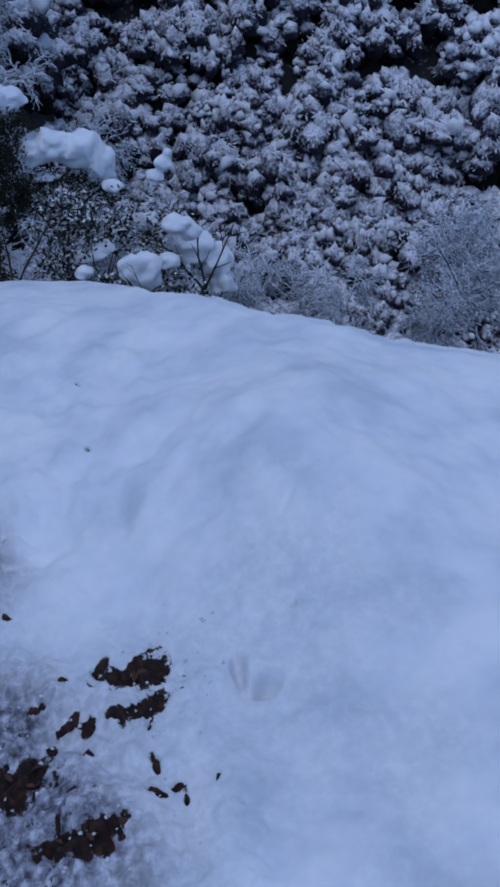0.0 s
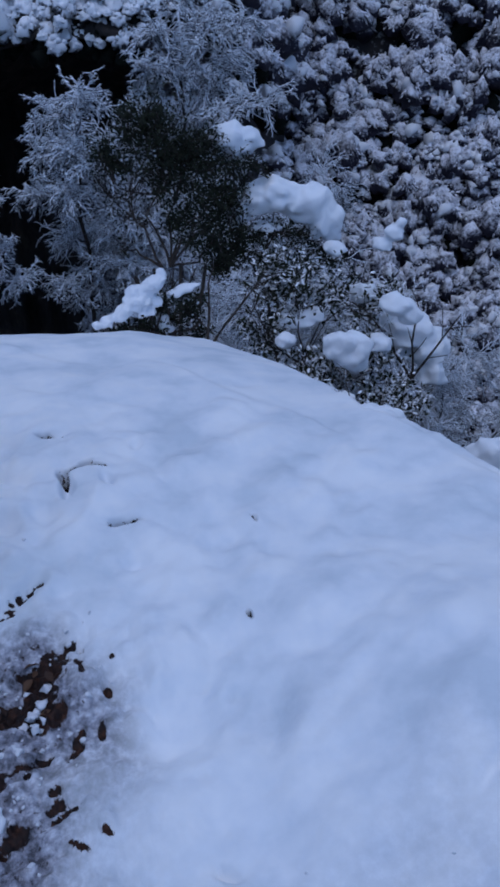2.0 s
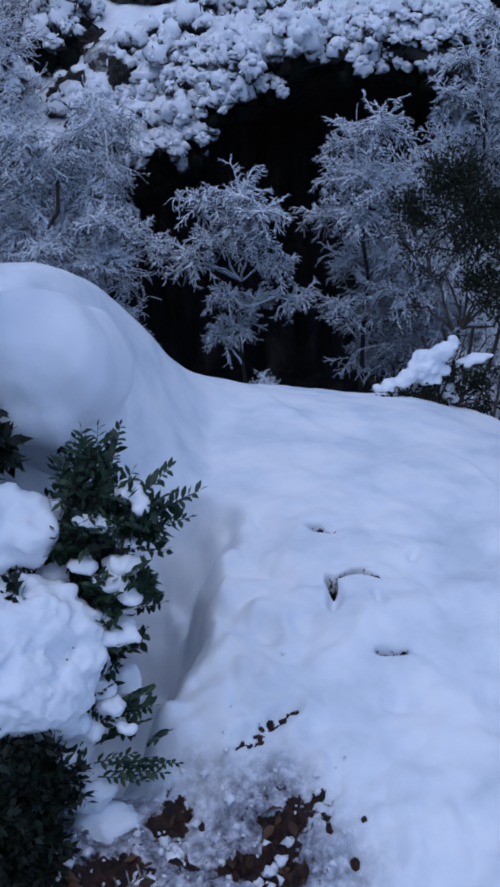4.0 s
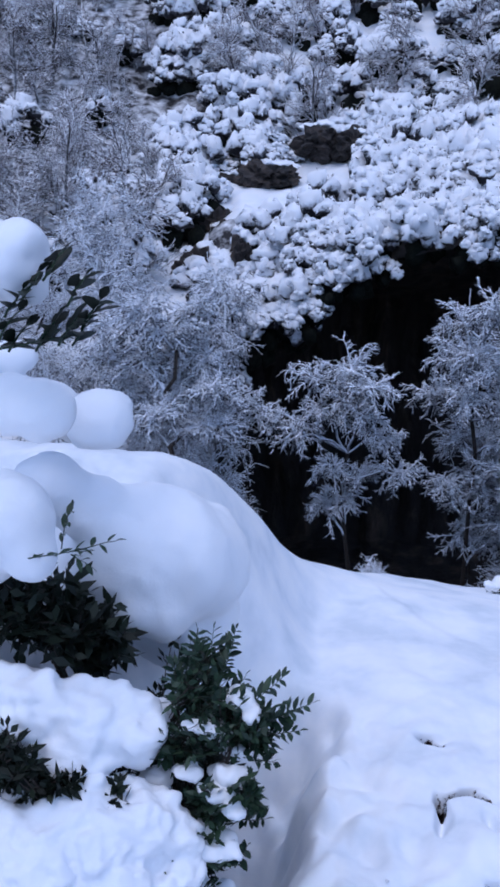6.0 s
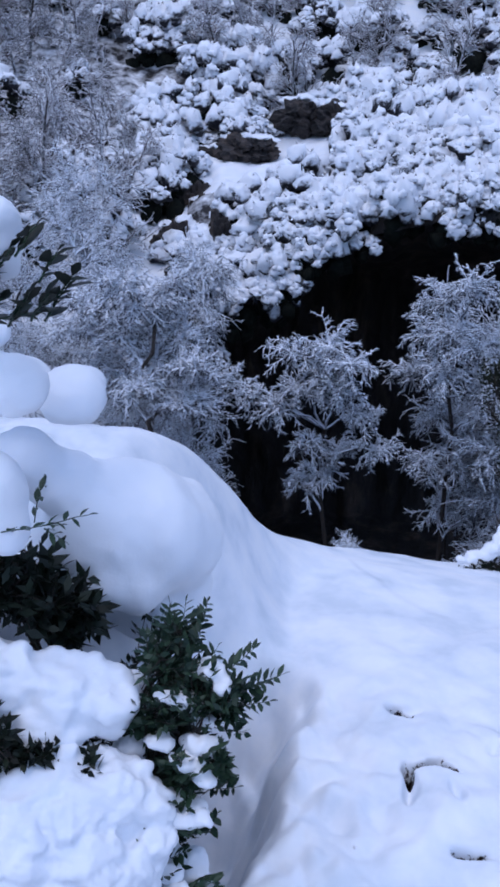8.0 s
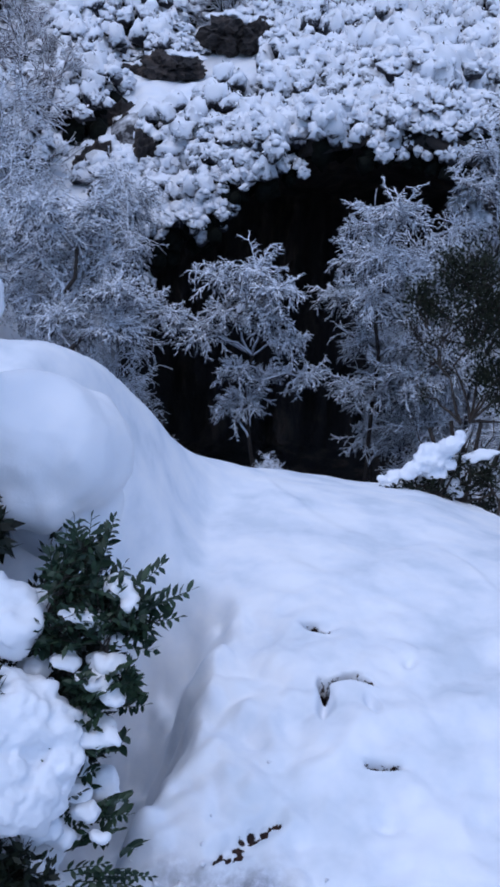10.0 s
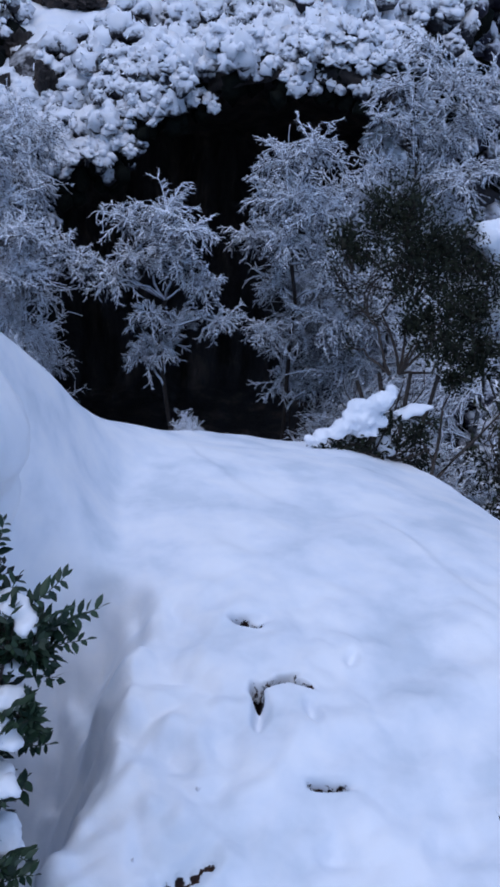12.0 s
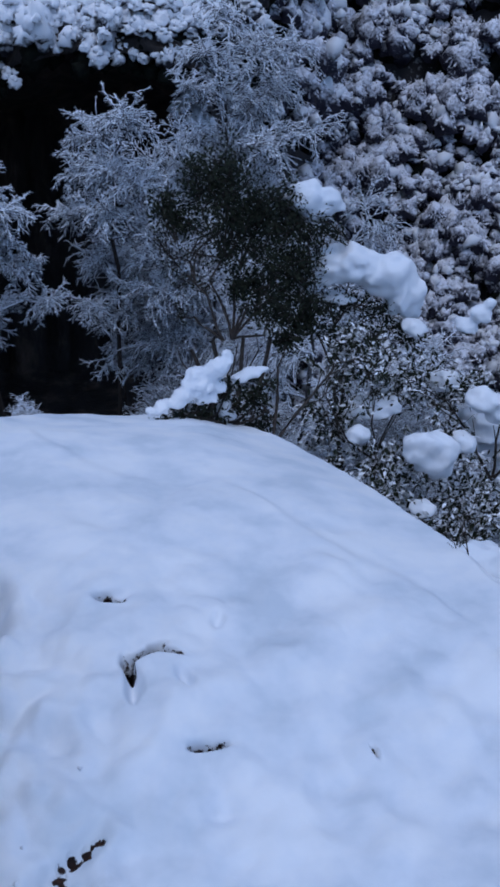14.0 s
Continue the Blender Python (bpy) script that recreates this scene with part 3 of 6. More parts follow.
# ---- snow lumps ----
def blob_bmesh(lumps, seed=0, rough=0.12, flat=0.0, extra=4):
    """Overlapping round lumps, each (x, y, z, rx, ry, rz), with smaller ones on them, as one bmesh, to be fused by a modifier."""
    bm, rng = bmesh.new(), random.Random(seed)
    more = []
    for x, y, z, rx, ry, rz in lumps:
        for _ in range(extra):
            w, h, s = rng.uniform(0, 6.28), rng.uniform(-0.2, 0.75), rng.uniform(0.35, 0.6)
            c = math.sqrt(1 - h * h) * 0.72
            more.append((x + math.cos(w) * c * rx, y + math.sin(w) * c * ry, z + h * 0.72 * rz, rx * s, ry * s, rz * s))
    for n, (x, y, z, rx, ry, rz) in enumerate([*lumps, *more]):
        made = bmesh.ops.create_icosphere(bm, subdivisions=3 if n < len(lumps) else 2, radius=1.0)["verts"]
        for v in made:
            d = v.co.copy()
            s = 1 + rough * noise.noise(d * 1.6 + Vector((seed * 3.1 + n, n * 2.3, seed))) + 0.5 * rough * noise.noise(d * 4 + Vector((n, seed, 0)))
            h = d.z * (1 if d.z > 0 else 1 - flat)
            v.co = Vector((x + d.x * rx * s, y + d.y * ry * s, z + h * rz * s))
    return bm


CLOUDS = bpy.data.textures.new("snow_clumps", "CLOUDS")
CLOUDS.noise_scale, CLOUDS.noise_depth = 0.035, 4


def snow_lump(name, lumps, label, voxel=0.014, seed=0, smooth=6, flat=0.35, rough=0.14, category="snow", group="", parent=None, grain=0.0, extra=4):
    ob = part(name, blob_bmesh(lumps, seed, rough, flat, extra), SNOW, parent)
    fuse = ob.modifiers.new("fuse", "REMESH")
    fuse.mode, fuse.voxel_size, fuse.use_smooth_shade = "VOXEL", voxel, True
    calm = ob.modifiers.new("calm", "SMOOTH")
    calm.iterations, calm.factor = smooth, 0.6
    if grain:
        pit = ob.modifiers.new("pit", "DISPLACE")
        pit.texture, pit.strength, pit.mid_level = CLOUDS, grain, 0.5
    if parent is None:
        tagged(ob, label, category, group)
    return ob


# ---- rimed trees of the ravine ----
def rimed_tree_meshes(seed, height, limbs=9, fall=0.10, spread=0.75, twig=0.010, fine=7, tips=8, soft=1.0, clots=0.3):
    """Trunk with limbs, and the rimed twigs of the crown."""
    rng = random.Random(seed)
    wood, crown = Strands(), Strands()
    trunk = wander(rng, Vector((0, 0, -0.4)), Vector((rng.uniform(-0.15, 0.15), rng.uniform(-0.15, 0.15), 1)), height * 0.8, 8, 0.09, 0)
    wood.add(trunk, height * 0.014, height * 0.005, 7)
    for a in range(limbs):
        s = 0.18 + 0.8 * (a + rng.random()) / limbs
        k = min(int(s * 8), 7)
        base = trunk[k].lerp(trunk[k + 1], s * 8 - k)
        way = side_way(rng, Vector((0, 0, 1)), spread * (1.3 - 0.7 * s))
        limb = wander(rng, base, way, height * rng.uniform(0.13, 0.21) * (1.15 - 0.4 * s), 6, 0.2, 0.03 + 0.3 * fall)
        crown.add(limb, height * 0.005, twig * 0.9, 4)

        def tuft(p, d, count):
            for _ in range(count):
                crown.tip(p, p + (side_way(rng, d, 0.75) - Vector((0, 0, fall))) * rng.uniform(0.025, 0.06) * soft, twig * 0.8)

        for n in range(10):
            i = (6, 6, 5, 5, 4, 4, 3, 3, 2, 1)[n]
            d = (limb[i] - limb[i - 1]).normalized()
            branch = wander(rng, limb[i], side_way(rng, d, 0.7), height * rng.uniform(0.08, 0.17), 4, 0.2, fall * 0.9)
            crown.add(branch, twig * 1.15, twig * 0.85, 3)
            for m in range(fine):
                j = rng.randint(1, 4) if m else 4
                e = (branch[j] - branch[j - 1]).normalized()
                tuft(branch[j], e, 2)
                sub = wander(rng, branch[j], side_way(rng, e, 0.7), height * rng.uniform(0.03, 0.075), 2, 0.25, fall * 1.2)
                crown.add(sub, twig * 0.95, twig * 0.7, 3)
                tuft(sub[1], (sub[1] - sub[0]).normalized(), tips // 2)
                tuft(sub[2], (sub[2] - sub[1]).normalized(), tips - tips // 2)
                if rng.random() < clots:
                    crown.clot(sub[rng.randint(0, 2)], twig * rng.uniform(1.6, 3.4))
    return wood.mesh("trunk"), crown.mesh("crown")


TREE_KINDS = [rimed_tree_meshes(s, h, *rest) for s, h, *rest in [(3, 3.0, 18, 0.20, 0.95, 0.0074, 6, 8), (8, 4.0, 19, 0.24, 0.75, 0.0080, 6, 8), (15, 2.6, 17, 0.16, 1.0, 0.0072, 6, 8), (21, 3.8, 19, 0.12, 0.7, 0.0080, 6, 8),
                                                                   (31, 3.4, 9, 0.06, 0.8, 0.011, 4, 4, 1.7, 0.1), (37, 3.0, 9, 0.04, 0.7, 0.011, 4, 4, 1.7, 0.1), (44, 3.8, 9, 0.03, 0.65, 0.011, 4, 4, 1.7, 0.1)]]
for k, (wood_mesh, crown_mesh) in enumerate(TREE_KINDS):
    for me, mat in ((wood_mesh, RIME_THIN), (crown_mesh, RIME if k < 4 else RIME_PART)):
        me.materials.append(mat)
        me.polygons.foreach_set("use_smooth", np.ones(len(me.polygons), bool))


def rimed_tree(kind, place, turn, size, label, group="rimed trees", lean=(0, 0)):
    t = thing("rimed_tree", place, label, "tree", group)
    t.rotation_euler = (radians(lean[0]), radians(lean[1]), radians(turn))
    t.scale = (size, size, size)
    for name, me in zip(("trunk", "crown"), TREE_KINDS[kind]):
        p = new(name, me)
        p.parent = t
    return t


def cascade_tree(foot, fork, boughs, label, seed, sprays=22):
    """A tree whose limbs arch out to boughs (x, y, z, radius) and end in drooping rimed sprays."""
    rng = random.Random(seed)
    base, top = Vector(foot), Vector(fork) - Vector(foot)
    t = thing("rimed_tree", foot, label, "tree", "rimed trees in the ravine")
    wood, crown = Strands(), Strands()
    trunk = [top * s - Vector((0, 0, 0.3 * (1 - s))) + unit(rng) * 0.14 * (0 < s < 1) for s in (0, 0.2, 0.4, 0.55, 0.65, 0.75, 0.83, 0.9, 0.95, 1.0)]
    wood.add(trunk, 0.04, 0.02, 7)
    for x, y, z, r in boughs:
        goal = Vector((x, y, z)) - base
        start = min(trunk[3:], key=lambda p: (p - goal).length + max(0, p.z - goal.z + 0.5 * r) * 1.5)
        span = goal + Vector((0, 0, 0.25 * r)) - start
        rise = Vector((0, 0, 0.12 * span.length))
        limb = [start + span * s + rise * math.sin(math.pi * s) + unit(rng) * 0.05 * span.length * (0 < s < 1) for s in (0, 0.17, 0.34, 0.5, 0.66, 0.83, 1.0)]
        crown.add(limb, 0.020, 0.010, 5)
        for n in range(sprays):
            i = (6, 6, 6, 5, 5, 4)[n % 6]
            w = 2.4 * n + rng.uniform(-0.4, 0.4)
            way = Vector((math.cos(w), math.sin(w), rng.uniform(-0.3, 1.6)))
            branch = wander(rng, limb[i], way, r * rng.uniform(0.6, 1.2), 6, 0.17, 0.15)
            crown.add(branch, 0.0105, 0.0065, 3)
            for k in range(1, 7):
                d = (branch[k] - branch[k - 1]).normalized()
                for _ in range(2):
                    sub = wander(rng, branch[k], side_way(rng, d, 0.75), r * rng.uniform(0.16, 0.36), 3, 0.22, 0.16)
                    crown.add(sub, 0.0080, 0.0055, 3)
                    for m in (1, 2, 3, 3):
                        e = (sub[m] - sub[m - 1]).normalized()
                        for _ in range(2):
                            crown.tip(sub[m], sub[m] + (side_way(rng, e, 0.7) - Vector((0, 0, 0.2))) * rng.uniform(0.025, 0.065), 0.0058)
                    if rng.random() < 0.22:
                        crown.clot(sub[rng.randint(0, 3)], rng.uniform(0.011, 0.026))
    mesh_object("trunk", wood.mesh("trunk"), TWIG, t)
    mesh_object("crown", crown.mesh("crown"), RIME, t)
    return t


CAVE_TREES = [  # kind, x, y, z of the foot, turn, size, lean
    (1, 0.35, 14.0, -4.6, 110, 0.75, (0, 0)), (3, 0.62, 14.1, -5.0, 200, 0.85, (0, 0)), (2, 0.1, 13.9, -5.0, 10, 0.7, (0, 0)), (0, 0.75, 13.8, -5.2, 160, 0.8, (0, 0)), (2, 0.60, 13.0, -6.4, 15, 0.8, (0, 0)), (0, 0.42, 13.2, -6.7, 240, 0.72, (0, 0)), (1, 0.9, 13.0, -6.6, 20, 0.8, (0, 3)), (3, 1.2, 14.6, -6.2, 10, 1.0, (0, 2)), (1, 2.3, 15.6, -5.2, 140, 0.9, (0, 0)), (0, 2.8, 14.6, -5.2, 220, 0.9, (0, 0)), (2, 1.4, 12.6, -6.0, 77, 1.0, (0, 0)), (1, 1.4, 13.6, -6.2, 177, 0.9, (0, 0)),
    (1, 2.4, 12.6, -6.6, 190, 1.0, (0, 0)), (3, 1.3, 11.4, -6.9, 80, 0.8, (0, 0)), (0, 3.3, 12.0, -7.4, 150, 1.1, (0, 0)), (2, 2.0, 10.6, -7.0, 40, 1.1, (0, 0)), (0, 3.5, 14.6, -5.9, 60, 1.0, (0, 0)),
    (3, 4.2, 13.0, -8.0, 60, 1.1, (0, 0)), (2, 3.0, 10.4, -8.2, 20, 1.2, (0, 0)), (0, 4.4, 10.6, -9.2, 100, 1.2, (0, 0))]
for kind, x, y, z, turn, size, lean in CAVE_TREES:
    tree = rimed_tree(kind, (x, y, z), turn, size, "bare deciduous tree white with rime, in a dark ravine", "rimed trees in the ravine", lean)
    if abs(lean[1]) > 20:
        continue
    stalk, drop = Strands(), (z - ravine_floor(x, y)) / size
    sag = Vector((0.1, 0.05, 0)) * drop
    stalk.add([Vector((0, 0, -0.3)), sag * 0.3 + Vector((0, 0, -0.5 * drop)), sag * 0.2 + Vector((0, 0, -drop - 0.6))], 0.022, 0.04, 6)
    mesh_object("lower_trunk", stalk.mesh("lower_trunk"), TWIG, tree)

cascade_tree((-1.45, 12.95, ravine_floor(-1.45, 12.95)), (-1.55, 12.9, -2.95), [(-1.56, 12.84, -2.81, 0.384), (-2.1, 13.05, -3.05, 0.407), (-1.25, 12.55, -2.91, 0.35), (-1.57, 12.76, -3.25, 0.407), (-2.72, 12.65, -3.5, 0.316), (-2.26, 12.61, -3.65, 0.339), (-1.08, 12.68, -3.65, 0.282), (-0.82, 12.79, -4.15, 0.271), (-1.8, 12.83, -4.17, 0.35), (-1.6, 12.93, -4.65, 0.316), (-1.9, 12.84, -4.77, 0.271), (-1.36, 13.03, -4.35, 0.271), (-3.02, 12.69, -3.35, 0.226), (-1.3, 12.7, -3.35, 0.3), (-1.95, 12.75, -3.4, 0.32)], "bare tree with drooping rimed sprays before a dark cave", 3)
cascade_tree((0.3, 13.4, ravine_floor(0.3, 13.4)), (0.05, 13.3, -2.5), [(-0.25, 13.68, -2.36, 0.37), (0.11, 12.83, -1.93, 0.38), (-0.46, 13.47, -2.80, 0.33), (-0.04, 13.22, -2.64, 0.40), (-0.60, 13.36, -3.27, 0.30), (-0.13, 12.94, -3.14, 0.40), (0.32, 13.00, -2.75, 0.43), (-0.20, 13.60, -3.99, 0.36), (0.21, 13.77, -4.03, 0.43),
             (-0.30, 13.11, -4.43, 0.34), (0.20, 13.49, -4.67, 0.43), (0.06, 13.68, -5.41, 0.41), (0.58, 13.69, -5.42, 0.45), (0.60, 12.89, -4.07, 0.45), (0.52, 12.84, -3.34, 0.43), (0.85, 12.97, -3.69, 0.44), (1.02, 13.68, -5.04, 0.49)], "tall bare tree white with rime at the cave's mouth", 5)
cascade_tree((1.6, 14.9, ravine_floor(1.6, 14.9)), (1.5, 14.9, -2.2), [(0.98, 14.42, -2.0, 0.36), (1.18, 14.71, -1.62, 0.42), (1.55, 15.35, -1.33, 0.46), (1.85, 14.84, -1.67, 0.48), (1.41, 15.03, -2.13, 0.49), (0.92, 14.58, -2.62, 0.38), (1.90, 15.02, -2.33, 0.50), (1.61, 15.20, -2.89, 0.51), (2.10, 14.22, -2.68, 0.47), (1.16, 15.10, -3.14, 0.50), (2.04, 15.39, -3.52, 0.52),
             (2.27, 15.10, -2.17, 0.50), (2.57, 14.54, -2.60, 0.49), (2.41, 15.15, -1.64, 0.50)], "spreading bare tree with pale rimed limbs beside the cave", 7, 17)

cascade_tree((-3.61, 12.0, -5.1), (-3.61, 11.9, -2.27), [(-3.45, 12.37, -2.04, 0.35), (-3.69, 11.95, -2.21, 0.38), (-3.32, 12.37, -2.62, 0.36), (-4.05, 12.11, -2.59, 0.39), (-3.61, 12.10, -2.92, 0.39), (-2.97, 11.62, -2.77, 0.30), (-4.47, 12.38, -3.12, 0.37), (-3.68, 11.41, -3.05, 0.37), (-3.20, 11.65, -3.26, 0.34), (-2.93, 11.83, -3.27, 0.24), (-4.50, 12.18, -2.28, 0.36), (-3.87, 11.60, -1.82, 0.30), (-4.79, 12.26, -2.71, 0.37), (-3.61, 12.38, -2.50, 0.32)],
             "bare shrubby tree with feathery rimed sprays on the ravine side", 11)
LEFT_TREES = [(2, -3.25, 11.6, -4.7, 330, 0.55), (3, -3.3, 12.3, -4.6, 200, 0.6), (0, -3.0, 12.6, -5.2, 80, 0.6), (1, -3.9, 13.2, -4.4, 100, 0.75), (2, -4.7, 12.6, -4.6, 45, 0.85), (1, -4.9, 13.4, -3.9, 60, 0.8), (0, -3.8, 14.2, -3.9, 310, 0.8), (2, -5.6, 12.4, -4.2, 150, 0.9), (3, -5.5, 15.0, -3.7, 20, 0.9), (2, -4.5, 15.6, -3.7, 95, 0.7), (0, -6.8, 14.2, -3.9, 210, 0.95)]
for kind, x, y, z, turn, size in LEFT_TREES:
    rimed_tree(kind, (x, y, z), turn, size, "bare shrubby tree covered in rime on the ravine side", "rimed trees by the cave")

rng = random.Random(41)
for _ in range(84):
    az, r = rng.uniform(-33, -14.5), rng.uniform(16.5, 38)
    if az > -18 and r < 25:
        continue
    p = slope_point(az, r)
    rimed_tree(rng.randrange(4, 7), p, rng.uniform(0, 360), rng.uniform(0.55, 0.95), "slender bare tree with rime on the far slope", "rimed trees on the far slope")
for _ in range(34):
    az, r = rng.uniform(-14, 5), rng.uniform(25.5, 39)
    rimed_tree(rng.randrange(4, 7), slope_point(az, r), rng.uniform(0, 360), rng.uniform(0.5, 0.95), "slender bare tree with rime on the far slope", "rimed trees on the far slope")


# ---- snow-laden bushes ----
def bush_arrays(seed, clumps, fingers, reach, capped, lobes, stout=1.0):
    """A dome about one metre wide of snow-bowed clumps over a dark heart; faces of kind 0 foliage, 1 snow, 2 shade
    painted near black.
    Each clump is an umbrella of drooping sprays of about the radius reach; a share of them, capped, carries a heap of
    snow lobes."""
    rng = random.Random(seed)
    verts, faces, index = [], [], []
    balls = {}
    for fine in (1, 2):
        bm = bmesh.new()
        bmesh.ops.create_icosphere(bm, subdivisions=fine, radius=1.0)
        balls[fine] = [v.co.copy() for v in bm.verts], [[v.index for v in f.verts] for f in bm.faces]
        bm.free()

    def finger(p, q, width):
        d, k = q - p, len(verts)
        side = Vector((-d.y, d.x, 0))
        side = (side.normalized() if side.length > 1e-6 else Vector((1, 0, 0))) * width
        low = Vector((0, 0, -0.8 * width))
        mid = p.lerp(q, 0.45)
        verts.extend((p - low * 0.6, mid - side + low, q, mid + side + low))
        faces.append((k, k + 1, k + 2, k + 2)), faces.append((k, k + 2, k + 3, k + 3))
        index.extend((0, 0))

    def lump(c, sx, sy, sz, rough, kind, fine):
        co, tri = balls[fine]
        start, off = len(verts), rng.uniform(0, 50)
        for v in co:
            s = 1 + rough * noise.noise(v * 1.4 + Vector((off, 0, 0))) + 0.5 * rough * noise.noise(v * 3.2 + Vector((0, off, 0)))
            verts.append(c + Vector((v.x * sx * s, v.y * sy * s, v.z * sz * s)))
        for a, b, e in tri:
            faces.append((start + a, start + b, start + e, start + e)), index.append(kind)

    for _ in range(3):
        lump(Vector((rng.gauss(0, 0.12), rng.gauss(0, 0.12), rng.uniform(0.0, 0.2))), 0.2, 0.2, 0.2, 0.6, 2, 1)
    for k in range(clumps):
        w, rad = 2.4 * k + rng.uniform(-0.5, 0.5), 0.46 * ((k + rng.random()) / clumps) ** 0.5
        c = Vector((rad * math.cos(w), rad * math.sin(w), 0.58 * math.sqrt(max(0, 1 - (rad / 0.52) ** 2)) * rng.uniform(0.8, 1.12) + 0.05))
        r = reach * rng.uniform(0.65, 1.35)
        out = Vector((c.x, c.y, 0)) * 1.1
        lump(c - Vector((0, 0, 0.25 * r)), r * rng.uniform(0.7, 0.95), r * rng.uniform(0.7, 0.95), r * rng.uniform(0.6, 0.85), 0.9, 0, 2)
        for _ in range(fingers):
            v, o = rng.uniform(0, 2 * math.pi), rng.random() ** 0.5
            way = Vector((math.cos(v), math.sin(v), 0))
            start = c + way * r * 0.72 * o + Vector((0, 0, r * (0.5 - 0.7 * o * o + rng.gauss(0, 0.06))))
            d = way * (0.25 + 0.8 * o) + out * 0.6 + Vector((rng.gauss(0, 0.25), rng.gauss(0, 0.25), 0.35 - 1.1 * o + rng.gauss(0, 0.3)))
            finger(start, start + d.normalized() * r * rng.uniform(0.2, 0.48), r * rng.uniform(0.05, 0.10) * stout)
        if rng.random() < capped:
            for n in range(lobes + 1):
                v, o, size = rng.uniform(0, 2 * math.pi), rng.random() ** 0.5, r * (rng.uniform(0.3, 0.5) if n < 2 else rng.uniform(0.16, 0.34))
                at = c + Vector((math.cos(v) * r * 0.8 * o, math.sin(v) * r * 0.8 * o, r * (0.42 - 0.6 * o * o + rng.uniform(-0.08, 0.12)))) + out * r * 0.5 * o
                lump(at, size * rng.uniform(0.7, 1.35), size * rng.uniform(0.7, 1.35), size * rng.uniform(0.65, 1.05), 1.1, 1, 1)
    return np.array([tuple(v) for v in verts]), np.array(faces), np.array(index)


def merged(name, kinds, placed):
    """One mesh of many bushes: (kind, place, turn, width, height)."""
    vs, fs, ix, start = [], [], [], 0
    for kind, p, turn, wide, high in placed:
        v, f, i = kinds[kind]
        c, s = math.cos(turn) * wide, math.sin(turn) * wide
        vs.append(np.stack([v[:, 0] * c - v[:, 1] * s + p[0], v[:, 0] * s + v[:, 1] * c + p[1], v[:, 2] * high + p[2]], 1))
        fs.append(f + start), ix.append(i)
        start += len(v)
    v, f, i = np.concatenate(vs), np.concatenate(fs), np.concatenate(ix)
    tri = f[:, 2] == f[:, 3]
    me = bpy.data.meshes.new(name)
    count = np.where(tri, 3, 4)
    loops = f.ravel()[np.stack([np.ones(len(f), bool)] * 3 + [~tri], 1).ravel()]
    me.vertices.add(len(v))
    me.vertices.foreach_set("co", v.astype(np.float32).ravel())
    me.loops.add(len(loops))
    me.loops.foreach_set("vertex_index", loops.astype(np.int32))
    me.polygons.add(len(f))
    me.polygons.foreach_set("loop_start", np.concatenate([[0], np.cumsum(count)[:-1]]).astype(np.int32))
    me.polygons.foreach_set("material_index", i.astype(np.int32))
    me.update(calc_edges=True)
    return me


# seed, clumps, sprays, reach, capped, lobes, stoutness: 0 to 4 evergreens of the far wood, 5 to 7 heaped scrub, 8 to 10 sparser scrub
BUSHES = [bush_arrays(*row) for row in [(1, 12, 52, 0.17, 0.35, 3, 0.9), (2, 10, 56, 0.19, 0.25, 3, 0.9), (3, 14, 46, 0.155, 0.45, 3, 0.9), (4, 11, 54, 0.18, 0.2, 3, 0.9), (5, 9, 60, 0.20, 0.5, 3, 0.9),
                                        (6, 10, 22, 0.17, 0.8, 6, 1.0), (7, 9, 24, 0.185, 0.75, 6, 1.0), (8, 11, 20, 0.165, 0.8, 5, 1.1), (9, 11, 32, 0.16, 0.5, 4, 0.9), (10, 10, 34, 0.17, 0.4, 4, 0.9), (11, 12, 30, 0.15, 0.5, 3, 0.9)]]
CLEAR = [(-8.8, 24.6, 1.9), (-13.0, 22.7, 2.4), (-14.6, 20.5, 1.8), (-13.9, 18.4, 1.3), (-16.4, 18.9, 1.5)]  # kept open before the bare rocks


def in_the_open(az, r):
    return any(abs(az - a) < w and R - 2.7 < r < R + 0.3 for a, R, w in CLEAR)


def scatter(rng, count, az0, az1, r0, r1, wide0, wide1, tall=1.0, lean=1.0, kinds=(0, 1, 2, 3, 4)):
    out = []
    for _ in range(count):
        az, r = rng.uniform(az0, az1), r0 + (r1 - r0) * rng.random() ** lean
        if in_the_open(az, r):
            continue
        p = slope_point(az, r)
        w = rng.uniform(wide0, wide1)
        out.append((rng.choice(kinds), p - Vector((0, 0, 0.06 * w)), rng.uniform(0, 6.28), w, w * tall * rng.uniform(0.8, 1.25)))
    return out


rng = random.Random(77)
forest = scatter(rng, 560, 6.5, 43, 36, 55, 1.7, 3.3, 1.15, 1.0, (0, 1, 2, 3, 4)) + scatter(rng, 110, 22, 43, 35, 50, 1.6, 2.8, 1.15, 1.0, (0, 1, 2, 3))
far_wood = mesh_object("far_wood", merged("far_wood", BUSHES, forest), [FROSTED, LADEN, HEART_SHADE])
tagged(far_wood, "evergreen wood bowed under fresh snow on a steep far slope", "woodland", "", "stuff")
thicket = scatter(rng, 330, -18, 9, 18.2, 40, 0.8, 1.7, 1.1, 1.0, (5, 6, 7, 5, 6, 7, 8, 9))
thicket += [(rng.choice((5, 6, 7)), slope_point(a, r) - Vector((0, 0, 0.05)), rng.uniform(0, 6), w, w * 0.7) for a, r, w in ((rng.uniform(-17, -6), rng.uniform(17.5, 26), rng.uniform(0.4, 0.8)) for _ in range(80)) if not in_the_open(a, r)]
